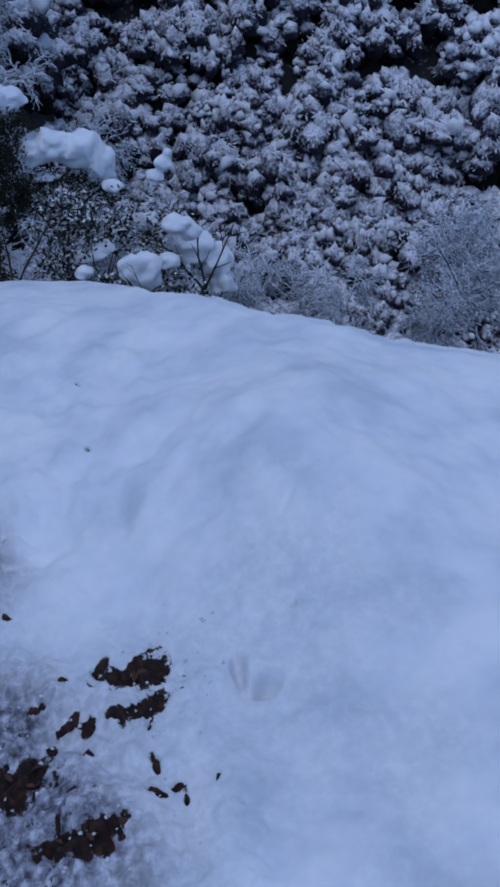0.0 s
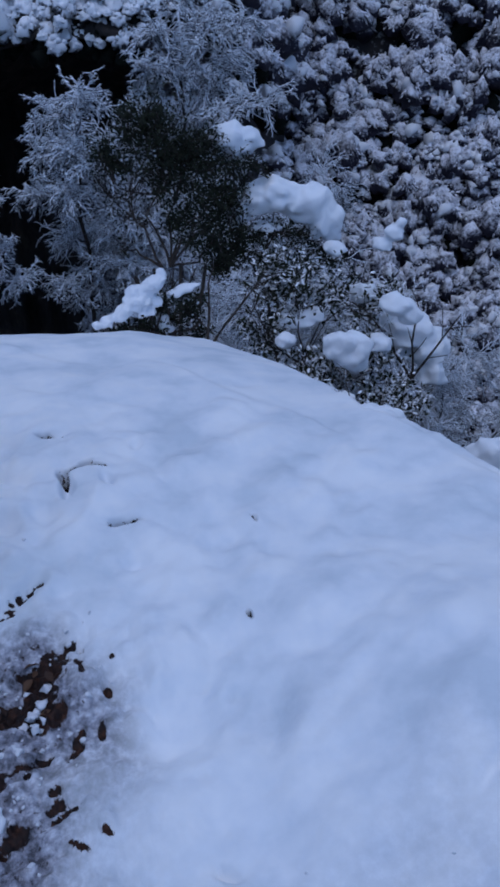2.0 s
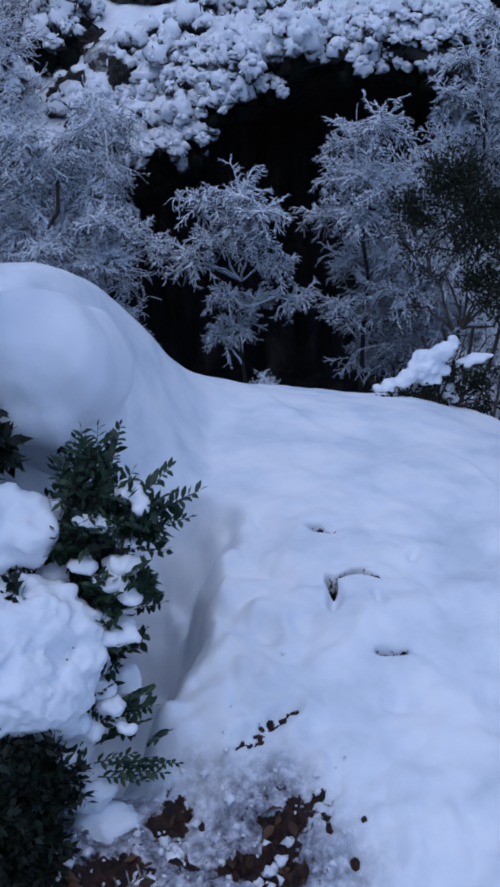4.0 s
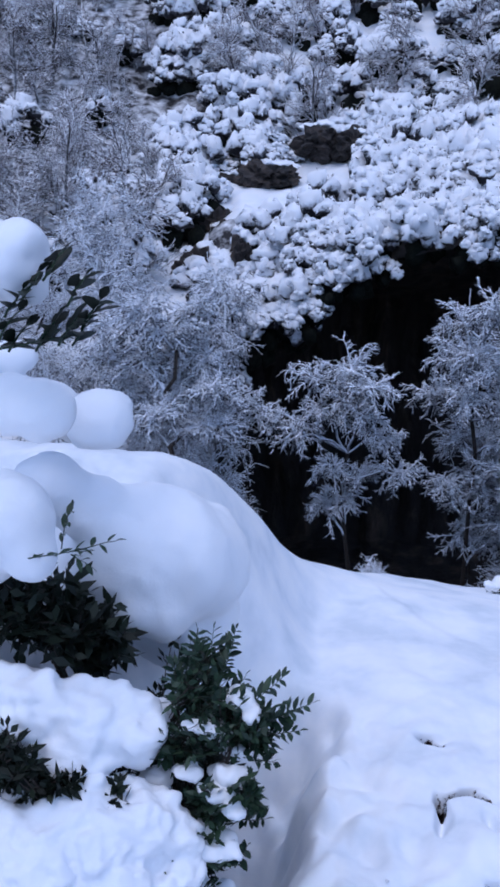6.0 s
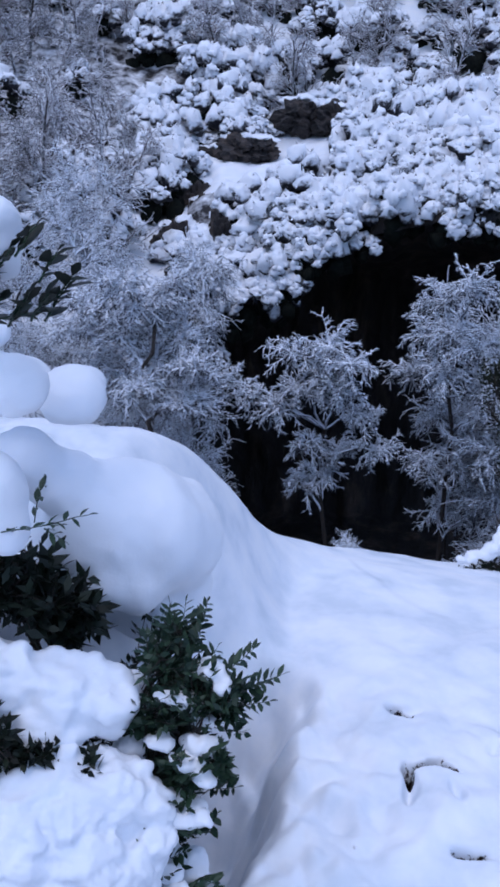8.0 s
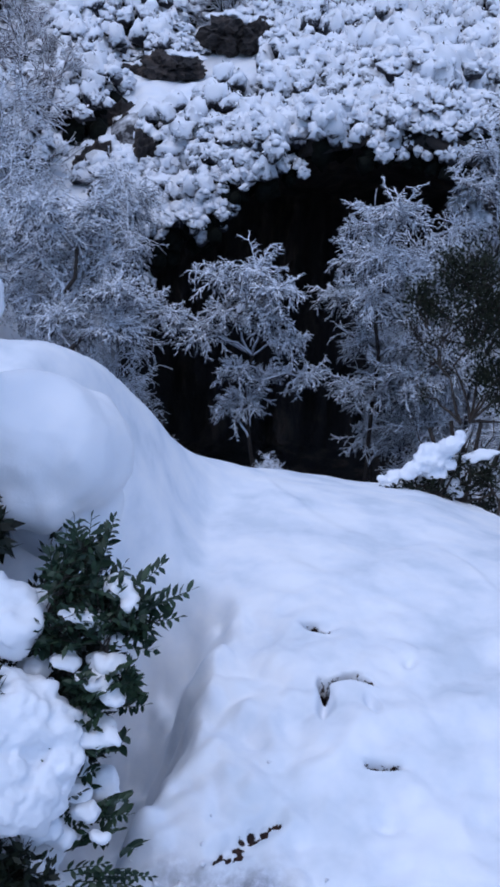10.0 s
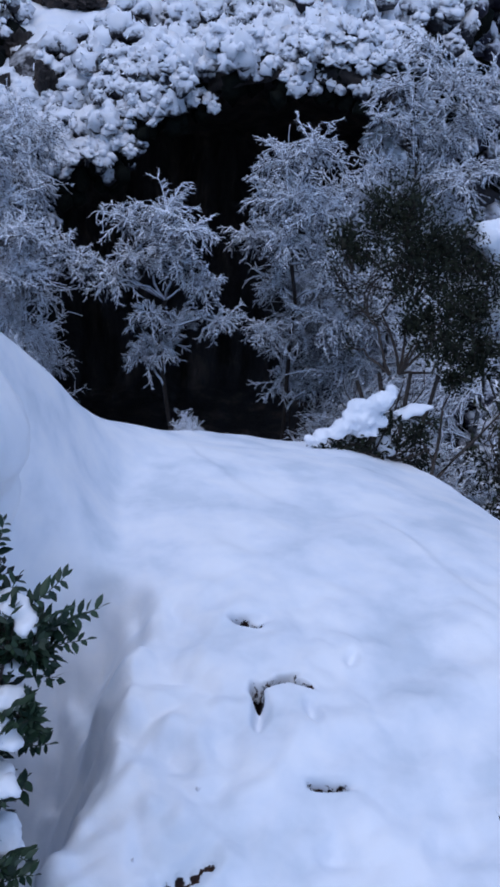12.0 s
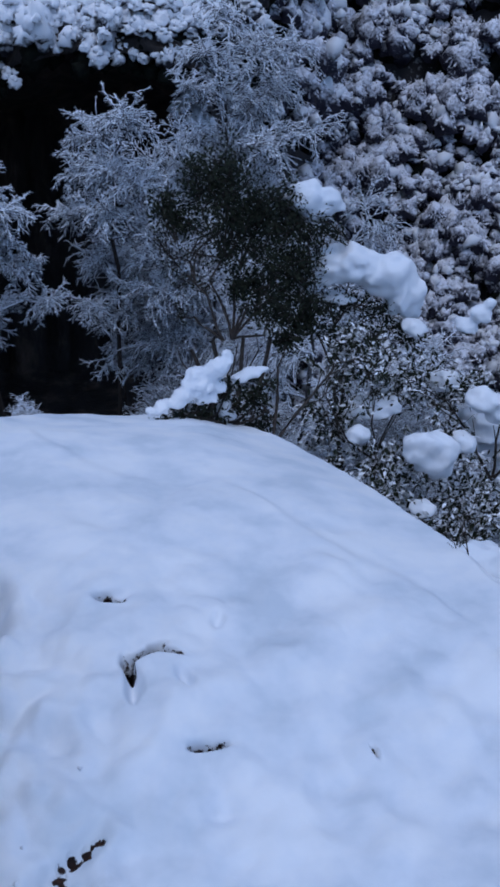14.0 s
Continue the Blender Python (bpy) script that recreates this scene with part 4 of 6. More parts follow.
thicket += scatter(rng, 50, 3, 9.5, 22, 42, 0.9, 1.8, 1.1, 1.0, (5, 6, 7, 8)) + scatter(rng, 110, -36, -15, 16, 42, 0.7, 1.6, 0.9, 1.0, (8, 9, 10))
thicket_mesh = mesh_object("thicket", merged("thicket", BUSHES, thicket), [HEAPED, LADEN, HEART_SHADE])
tagged(thicket_mesh, "low evergreen scrub heaped with snow above the cave", "scrub", "", "stuff")

# bushes that hang over the lip of the cave, one by one
BUSH_MESH = [merged("bush", BUSHES, [(k, (0, 0, 0), 0, 1, 1)]) for k in range(11)]
for me in BUSH_MESH:
    me.materials.append(HEAPED), me.materials.append(LADEN), me.materials.append(HEART_SHADE)
rng = random.Random(5)
for k in range(110):
    az = -15.5 + 21 * (k + rng.random()) / 110
    r = rng.uniform(16.55, 18.6)
    p = slope_point(az, max(r, 16.72))
    b = tagged(new("snowy_bush", BUSH_MESH[rng.choice((5, 6, 7))]), "round evergreen bush heaped with snow on the cave's lip", "bush", "bushes on the lip")
    w = rng.uniform(0.55, 1.2)
    b.location, b.rotation_euler, b.scale = p + Vector((0, 0, -0.28)), (0, 0, rng.uniform(0, 6.28)), (w, w, w * 1.15)


for az, r, w in [(0.4, 16.95, 0.7), (0.9, 16.85, 0.6), (1.3, 16.8, 0.65), (1.7, 16.8, 0.6), (2.1, 16.8, 0.65), (2.5, 16.8, 0.6), (2.9, 16.9, 0.7), (3.4, 16.9, 0.6), (3.9, 17.0, 0.7), (4.6, 17.0, 0.7), (1.5, 17.1, 0.8), (2.2, 17.1, 0.8)]:
    b = tagged(new("snowy_bush", BUSH_MESH[rng.choice((5, 6, 7))]), "round evergreen bush heaped with snow on the cave's lip", "bush", "bushes on the lip")
    b.location, b.rotation_euler, b.scale = slope_point(az, r) + Vector((0, 0, 0.04)), (0, 0, rng.uniform(0, 6.28)), (w, w, w)
for x, y, z, w in [(-4.1, 16.5, -4.15, 0.6), (-3.85, 16.55, -3.8, 0.7), (-3.5, 16.6, -3.75, 0.75), (-3.2, 16.65, -3.65, 0.8), (-2.9, 16.7, -3.55, 0.75), (-2.7, 16.75, -3.4, 0.6), (-4.3, 16.6, -4.4, 0.6), (-4.0, 16.4, -4.6, 0.5), (-3.0, 16.9, -3.2, 0.8), (-2.5, 16.8, -3.0, 0.6)]:
    b = tagged(new("snowy_bush", BUSH_MESH[rng.choice((5, 6, 7))]), "evergreen bush heaped with snow hanging at the cave's corner", "bush", "bushes on the lip")
    b.location, b.rotation_euler, b.scale = (x, y, z - 0.05), (0, 0, rng.uniform(0, 6.28)), (w, w, w * 1.15)


# ---- rock outcrops above the cave ----
def outcrop(x, y, z, sx, sy, sz, seed):
    bm = bmesh.new()
    bmesh.ops.create_icosphere(bm, subdivisions=4, radius=1.0)
    for v in bm.verts:
        d = v.co.copy()
        s = 1.1 + 0.45 * noise.noise(d * 1.5 + Vector((seed, 0, 0))) - 0.5 * abs(noise.noise(d * 2.6 + Vector((0, seed, 0)))) - 0.3 * abs(noise.noise(d * 6 + Vector((0, 0, seed)))) + 0.10 * noise.cell(Vector((d.x * 2.2, d.y * 2.2, d.z * 5 + seed)))
        v.co = Vector((d.x * sx * s, d.y * sy * s, d.z * sz * s))
    ob = part("rock_outcrop", bm, ROCK, smooth=False)
    ob.location = (x, y, z)
    tagged(ob, "bare dark brown rock jutting out of the snowy slope", "rock", "outcrops")
    lumps = [(sx * a, sy * 0.6, sz * b, sx * 0.36, sy * 0.5, sz * 0.2) for a, b in ((-0.6, 0.7), (0.1, 0.95), (0.6, 0.72))]
    snow_lump("snow_cap", lumps, "", 0.04, seed, 3, rough=0.4, parent=ob, grain=0.12)


for row in [(-4.0, 24.6, -1.75, 0.62, 0.6, 0.42, 2.0), (-3.35, 24.5, -1.75, 0.42, 0.5, 0.36, 3.0), (-5.55, 22.6, -2.45, 0.55, 0.5, 0.3, 5.0), (-4.9, 22.5, -2.15, 0.6, 0.5, 0.3, 6.0), (-4.45, 22.6, -2.15, 0.35, 0.4, 0.22, 6.5),
            (-5.35, 20.5, -3.0, 0.5, 0.5, 0.5, 7.5), (-5.0, 19.8, -3.0, 0.4, 0.4, 0.4, 8.5), (-4.35, 18.3, -2.95, 0.26, 0.35, 0.5, 9.0), (-4.75, 18.2, -3.2, 0.25, 0.4, 0.4, 10.0), (-5.3, 18.8, -3.35, 0.45, 0.45, 0.5, 11.0), (-4.9, 17.6, -3.75, 0.5, 0.45, 0.45, 13.0)]:
    outcrop(*row)


# ---- leafy evergreens near the rim ----
def leaf_mesh(name, length, width, mat, fold=0.25, curl=0.12):
    """A pointed leaf along +y, folded along its midrib."""
    bm = bmesh.new()
    rows = [(0.0, 0.06), (0.22, 0.72), (0.5, 1.0), (0.78, 0.62), (1.0, 0.02)]
    mid = [bm.verts.new((0, t * length, -curl * length * t * t)) for t, _ in rows]
    for side in (-1, 1):
        rim_v = [bm.verts.new((side * w * width / 2, t * length, fold * w * width / 2 - curl * length * t * t)) for t, w in rows]
        for a in range(4):
            q = (mid[a], mid[a + 1], rim_v[a + 1], rim_v[a])
            bm.faces.new(q if side < 0 else q[::-1])
    me = bpy.data.meshes.new(name)
    bm.to_mesh(me)
    bm.free()
    me.materials.append(mat)
    me.polygons.foreach_set("use_smooth", np.ones(len(me.polygons), bool))
    return me


class Leaves:
    """Collects many small leaves into one mesh."""

    def __init__(self):
        self.v, self.f = [], []

    def add(self, p, way, up, length, width):
        side = way.cross(up).normalized()
        k, mid = len(self.v), p + way * length * 0.45
        self.v += [p, mid - side * width / 2 + up * width * 0.12, p + way * length, mid + side * width / 2 + up * width * 0.12]
        self.f.append((k, k + 1, k + 2, k + 3))

    def mesh(self, name):
        return raw_mesh(name, np.array([tuple(p) for p in self.v]), np.array(self.f))


def evergreen(name, foot, tips, label, seed, leaf, leaf_count, spread, mat, twig=0.006, group="", fork=None):
    """A shrub whose stems run from its foot to each tip (x, y, z, radius), leafy round the tips."""
    rng = random.Random(seed)
    t = thing(name, foot, label, "shrub", group)
    base = Vector(foot)
    foliage = Leaves()
    root = Vector((0, 0, 0)) if fork is None else Vector(fork) - base
    if fork is not None:
        for a, b in (((0, 0, -0.3), (0.01, 0.01, 0)), ((0.05, 0.02, -0.3), (-0.03, 0.02, 0.03))):
            trunk = Strands()
            trunk.add(wander(rng, Vector(a), root - Vector(a), (root - Vector(a)).length, 5, 0.08, 0), twig * 5, twig * 3, 6)
            mesh_object("trunk", trunk.mesh("trunk"), TWIG, t)
    sprigs = Strands()
    forks = [root]
    if fork is not None:
        for x, y, z, rad in tips[::4]:
            mid = root.lerp(Vector((x, y, z)) - base, rng.uniform(0.35, 0.6)) + unit(rng) * 0.05
            limb = Strands()
            limb.add(wander(rng, root, mid - root, (mid - root).length, 5, 0.12, 0)[:-1] + [mid], twig * 2.6, twig * 1.5, 5)
            mesh_object("limb", limb.mesh("limb"), TWIG, t)
            forks.append(mid)
    for x, y, z, rad in tips:
        tip = Vector((x, y, z)) - base
        root = min(forks, key=lambda p: (p - tip).length)
        span = tip - root
        bow = Vector((rng.gauss(0, 0.16), rng.gauss(0, 0.16), rng.gauss(0.05, 0.1))) * span.length
        path = [root + span * s + bow * math.sin(math.pi * s) + unit(rng) * 0.03 * span.length * (0 < s < 1) for s in (0, 0.2, 0.4, 0.6, 0.8, 1.0)]
        wood = Strands()
        wood.add(path, twig * (2.2 if fork is None else 1.5), twig * 0.8, 5)
        for _ in range(int(12 + 75 * rad)):
            start = path[rng.randint(3, 5)] + unit(rng) * rad * 0.25
            out = tip + unit(rng) * rad * rng.uniform(0.4, 1.3)
            sprig = [start, start.lerp(out, 0.5) + unit(rng) * rad * 0.08, out]
            sprigs.add(sprig, twig * 0.7, twig * 0.35, 3)
            for _ in range(leaf_count):
                s = rng.uniform(0.3, 1.0)
                p = sprig[0].lerp(sprig[2], s) + unit(rng) * rad * spread
                way = ((sprig[2] - sprig[0]).normalized() * 0.7 + unit(rng)).normalized()
                up = (Vector((0, 0, 1)) + unit(rng) * 0.8).normalized()
                foliage.add(p, way, up, leaf * rng.uniform(0.7, 1.25), leaf * rng.uniform(0.35, 0.5))
        mesh_object("stem", wood.mesh("stem"), TWIG, t)
    for bit in (mesh_object("twig_work", sprigs.mesh("twig_work"), TWIG, t), mesh_object("foliage", foliage.mesh("foliage"), mat, t, smooth=False)):
        bit["kind"] = "stuff"
    return t


# dark evergreen beyond the rim: a dense crown to one side, thin bare limbs to the other
evergreen("evergreen_bush", (0.54, 5.28, -0.95), [(0.33, 5.85, 0.05, 0.12), (0.44, 5.9, 0.10, 0.13), (0.40, 5.8, -0.03, 0.15), (0.52, 5.9, 0.02, 0.16), (0.62, 5.9, -0.04, 0.17), (0.5, 5.8, -0.12, 0.16), (0.66, 5.85, -0.14, 0.18), (0.74, 5.85, -0.08, 0.13), (0.78, 5.8, -0.22, 0.17), (0.62, 5.75, -0.26, 0.18), (0.5, 5.7, -0.24, 0.13), (0.72, 5.7, -0.34, 0.16),
          (0.84, 5.75, -0.36, 0.13), (0.86, 5.7, -0.50, 0.14), (0.76, 5.6, -0.52, 0.14), (0.64, 5.6, -0.44, 0.13), (0.92, 5.7, -0.62, 0.11), (0.8, 5.6, -0.66, 0.11), (0.24, 5.8, -0.12, 0.10), (0.18, 5.8, -0.05, 0.08), (0.56, 5.65, -0.4, 0.1)],
          "dark green evergreen bush with forked bare stems below the rim", 4, 0.026, 26, 0.30, OLIVE, 0.003, fork=(0.50, 5.5, -0.60))
evergreen("evergreen_bush", (0.50, 5.3, -0.9), [(0.22, 5.72, -0.30, 0.10), (0.30, 5.7, -0.40, 0.10), (0.16, 5.72, -0.20, 0.08), (0.34, 5.65, -0.22, 0.1), (0.26, 5.62, -0.52, 0.08), (0.4, 5.65, -0.42, 0.08), (0.42, 5.68, -0.16, 0.1)],
          "thin dark forked limbs with few leaves over rimed twigs", 5, 0.022, 3, 0.3, OLIVE, 0.0032, fork=(0.46, 5.48, -0.60))
evergreen("evergreen_shrub", (1.05, 4.75, -1.5), [(1.1, 5.3, -0.62, 0.2), (1.35, 5.35, -0.72, 0.2), (0.95, 5.2, -0.85, 0.18), (1.2, 4.95, -0.95, 0.2), (1.5, 5.1, -0.95, 0.18), (1.05, 4.7, -0.95, 0.16), (1.3, 4.6, -1.05, 0.18), (1.6, 4.8, -1.15, 0.18), (1.45, 4.35, -1.1, 0.14), (0.85, 4.8, -0.9, 0.12), (1.65, 5.35, -0.8, 0.16), (1.7, 5.1, -1.3, 0.2), (1.2, 4.75, -1.2, 0.2), (1.0, 5.4, -0.6, 0.16)],
          "small-leaved evergreen shrub carrying lumps of snow", 9, 0.036, 24, 0.2, SNOWY_LEAF, 0.003, fork=(1.15, 4.85, -1.3))
for kind, x, y, z, turn, size in [(0, 0.85, 5.2, -1.45, 0, 0.28), (2, 1.1, 5.6, -1.5, 50, 0.32), (0, 0.6, 5.1, -1.35, 120, 0.24), (2, 1.9, 6.0, -2.1, 200, 0.38), (0, 2.4, 6.3, -2.6, 260, 0.42), (2, 1.55, 6.2, -1.9, 20, 0.42), (0, 2.9, 6.2, -3.1, 90, 0.45), (2, 0.75, 5.5, -1.6, 300, 0.3), (0, 2.1, 5.4, -2.2, 10, 0.34), (2, -0.56, 5.4, -1.16, 40, 0.14), (2, -0.45, 5.42, -1.15, 140, 0.13), (2, -0.22, 5.45, -1.14, 240, 0.09), (0, -0.64, 5.4, -1.16, 90, 0.10), (2, 2.49, 5.60, -1.97, 30, 0.30), (0, 2.28, 5.90, -1.91, 120, 0.26), (0, 2.59, 5.20, -1.89, 220, 0.28), (2, 4.82, 7.00, -3.07, 60, 0.50), (0, 4.86, 6.50, -3.14, 10, 0.50), (2, 5.69, 7.50, -3.31, 200, 0.55), (2, 4.08, 6.20, -2.80, 300, 0.40)]:
    rimed_tree(kind, (x, y, z), turn, size, "low bush of fine rimed twigs just below the rim", "rimed bushes below the rim")

PADS = [("big", [(0.913, 5.86, -0.466, 0.077, 0.069, 0.098), (1.027, 5.86, -0.402, 0.105, 0.094, 0.097), (1.128, 5.86, -0.389, 0.11, 0.099, 0.106), (1.204, 5.86, -0.414, 0.081, 0.073, 0.091), (1.313, 5.83, -0.44, 0.111, 0.1, 0.138), (1.381, 5.81, -0.52, 0.094, 0.085, 0.139), (1.437, 5.81, -0.609, 0.053, 0.048, 0.054), (1.069, 5.84, -0.549, 0.069, 0.062, 0.03)]),
        ("upper", [(0.865, 5.92, -0.075, 0.083, 0.075, 0.084), (0.915, 5.92, -0.132, 0.078, 0.07, 0.073), (0.98, 5.92, -0.072, 0.06, 0.054, 0.054), (1.015, 5.92, -0.108, 0.048, 0.043, 0.027)]),
        ("lower", [(1.231, 4.78, -0.737, 0.065, 0.058, 0.076), (1.298, 4.78, -0.769, 0.092, 0.083, 0.108), (1.334, 4.78, -0.814, 0.061, 0.055, 0.083)]),
        ("wide", [(1.80, 5.42, -1.02, 0.14, 0.13, 0.11), (1.92, 5.38, -1.13, 0.12, 0.12, 0.12), (1.93, 5.3, -1.26, 0.08, 0.08, 0.08)]),
        ("small", [(1.42, 5.65, -0.62, 0.06, 0.06, 0.045)]), ("small", [(1.53, 5.4, -0.78, 0.07, 0.06, 0.06)]),
        ("small", [(1.12, 5.2, -0.80, 0.09, 0.07, 0.05), (1.22, 5.2, -0.78, 0.05, 0.05, 0.04)]), ("small", [(1.70, 5.69, -0.63, 0.05, 0.06, 0.04), (1.76, 5.68, -0.56, 0.05, 0.05, 0.045), (1.80, 5.68, -0.50, 0.03, 0.03, 0.03)]),
        ("branch", [(0.078, 4.8, -0.566, 0.026, 0.023, 0.018), (0.115, 4.816, -0.557, 0.031, 0.028, 0.021), (0.151, 4.832, -0.546, 0.036, 0.032, 0.023), (0.193, 4.851, -0.519, 0.046, 0.041, 0.037), (0.23, 4.867, -0.509, 0.044, 0.04, 0.05), (0.258, 4.88, -0.481, 0.062, 0.056, 0.052), (0.303, 4.9, -0.463, 0.051, 0.046, 0.052), (0.336, 4.915, -0.43, 0.067, 0.06, 0.048), (0.375, 4.932, -0.41, 0.047, 0.042, 0.037), (0.393, 4.94, -0.375, 0.018, 0.016, 0.037), (0.273, 4.886, -0.553, 0.052, 0.047, 0.035), (0.351, 4.92, -0.49, 0.047, 0.042, 0.029)]),
        ("twig", [(0.475, 4.974, -0.496, 0.04, 0.036, 0.018), (0.521, 4.993, -0.483, 0.042, 0.038, 0.021), (0.573, 5.015, -0.477, 0.027, 0.024, 0.012)]), ("twig", [(0.411, 4.943, -0.634, 0.032, 0.029, 0.061), (0.434, 4.953, -0.664, 0.038, 0.034, 0.037)]), ("twig", [(0.57, 5.011, -0.572, 0.025, 0.023, 0.015)]),
        ("rim", [(1.70, 3.85, -0.83, 0.12, 0.11, 0.12)]), ("rim", [(1.12, 3.78, -0.52, 0.09, 0.085, 0.08), (1.2, 3.85, -0.60, 0.1, 0.1, 0.1)]),
        ("leafy", [(1.24, 4.62, -0.93, 0.05, 0.05, 0.035)]), ("leafy", [(1.02, 4.98, -0.80, 0.05, 0.05, 0.04)]), ("leafy", [(1.52, 5.0, -0.86, 0.06, 0.06, 0.05)]), ("leafy", [(1.62, 5.1, -0.70, 0.08, 0.07, 0.06), (1.69, 5.08, -0.75, 0.06, 0.06, 0.06)])]


def run_on(lumps):
    """The same lumps with others between neighbours, so that they melt together."""
    out = list(lumps)
    rng = random.Random(3)
    for p, q in zip(lumps, lumps[1:]):
        for s in (0.2, 0.5, 0.8):
            size = rng.uniform(0.85, 1.15)
            out.append(tuple(a + (b - a) * s + rng.uniform(-0.025, 0.025) if k < 3 else (a + (b - a) * s) * size for k, (a, b) in enumerate(zip(p, q))))
    return out


for n, (sort, lumps) in enumerate(PADS):
    lumps = [(x + 0.02, y, z + 0.005, a * 0.75, b * 0.7, c * 0.52) for x, y, z, a, b, c in run_on(lumps)] if sort == "branch" else [(*p[:3], p[3] * 1.12, p[4] * 1.12, p[5] * 1.05) for p in lumps]
    snow_lump("snow_pad", lumps, "rounded pad of snow resting on evergreen twigs", 0.007 if sort == "branch" else 0.009, 60 + n, 10 if sort == "big" else 8, 0.3, 0.4, group="snow pads on the shrubs", grain=0.035 if sort == "branch" else 0.008, extra=1 if sort == "branch" else 0)


evergreen("evergreen_shrub", (1.15, 5.55, -1.4), [(0.90, 5.86, -0.60, 0.07), (1.0, 5.84, -0.58, 0.08), (1.1, 5.82, -0.56, 0.09), (1.2, 5.8, -0.56, 0.09), (1.3, 5.78, -0.58, 0.09), (1.38, 5.76, -0.64, 0.08), (1.45, 5.74, -0.68, 0.07), (0.82, 5.84, -0.16, 0.07), (0.9, 5.84, -0.2, 0.08), (0.97, 5.84, -0.16, 0.06), (0.86, 5.8, -0.30, 0.08), (1.05, 5.75, -0.70, 0.08), (1.25, 5.7, -0.72, 0.09)],
          "dark evergreen twigs bent under pads of snow", 14, 0.026, 10, 0.3, OLIVE, 0.0028, fork=(1.1, 5.7, -0.95))
evergreen("evergreen_sprig", (0.4, 4.93, -0.72), [(0.246, 4.864, -0.661, 0.047), (0.313, 4.885, -0.592, 0.047), (0.41, 4.915, -0.519, 0.047), (0.381, 4.906, -0.677, 0.066), (0.476, 4.936, -0.613, 0.057), (0.578, 4.966, -0.623, 0.058), (0.6, 4.972, -0.736, 0.058), (0.499, 4.942, -0.759, 0.057), (0.15, 4.834, -0.724, 0.037), (0.1, 4.8, -0.63, 0.03), (0.16, 4.82, -0.62, 0.035), (0.22, 4.83, -0.612, 0.04), (0.3, 4.84, -0.612, 0.045), (0.52, 4.93, -0.538, 0.05), (0.58, 4.95, -0.516, 0.05)],
          "low dark evergreen sprig under a strip of snow", 13, 0.028, 6, 0.3, OLIVE, 0.003)


evergreen("snowy_sprig", (0.3, 4.92, -0.72), [(0.131, 4.878, -0.685, 0.046), (0.215, 4.905, -0.638, 0.051), (0.29, 4.929, -0.577, 0.051), (0.357, 4.95, -0.513, 0.047), (0.435, 4.974, -0.511, 0.042), (0.523, 5.001, -0.522, 0.043), (0.377, 4.956, -0.701, 0.056)],
          "low evergreen sprig half buried in snow at the rim", 17, 0.03, 8, 0.35, SNOWY_LEAF, 0.0028)


# bare twigs poking over the rim
def bare_twigs(foot, ways, label, seed, thick=0.006):
    rng = random.Random(seed)
    t = thing("bare_twigs", foot, label, "twigs")
    for way, length in ways:
        wood = Strands()
        main = wander(rng, Vector((0, 0, 0)), Vector(way), length, 6, 0.08, 0.02)
        wood.add(main, thick, thick * 0.45, 5)
        for k in range(2, 7):
            d = (main[k] - main[k - 1]).normalized()
            wood.add(wander(rng, main[k], side_way(rng, d, 0.6), length * rng.uniform(0.2, 0.4), 3, 0.1, 0.02), thick * 0.5, thick * 0.25, 3)
        mesh_object("twig", wood.mesh("twig"), TWIG, t)
    return t


bare_twigs((0.45, 5.2, -0.85), [((-0.6, 0.5, 0.5), 0.35), ((0.3, 0.5, 0.6), 0.35), ((-0.8, 0.1, 0.25), 0.35), ((0.1, 0.2, 0.8), 0.3)], "dark thin twigs at the snowy rim under a snow-laden branch", 3, 0.006)
bare_twigs((0.36, 5.16, -0.84), [((-0.45, 0, 0.9), 0.2), ((0.15, 0, 1), 0.34), ((0.6, 0, 0.6), 0.32), ((-0.8, 0, 0.25), 0.26), ((0.9, 0, 0.25), 0.28)], "dark thin twigs crossing before a strip of snow", 21, 0.005)
bare_twigs((0.60, 4.78, -0.72), [((0.6, 0.5, 0.5), 0.5), ((0.2, 0.5, 0.6), 0.35)], "dark bare stem leaning out from the snow rim", 8, 0.009)
bare_twigs((0.93, 3.42, -0.22), [((0.02, 0.1, 1), 0.17), ((-0.6, 0.3, 0.9), 0.14)], "thin dark twigs sticking out of the snow edge", 12, 0.0025)
bare_twigs((1.75, 5.1, -1.15), [((-0.5, 0.2, 0.8), 0.5), ((0.4, 0.1, 0.9), 0.45), ((0.1, 0.3, 0.8), 0.4)], "dark forked twigs between lumps of snow", 15, 0.008)

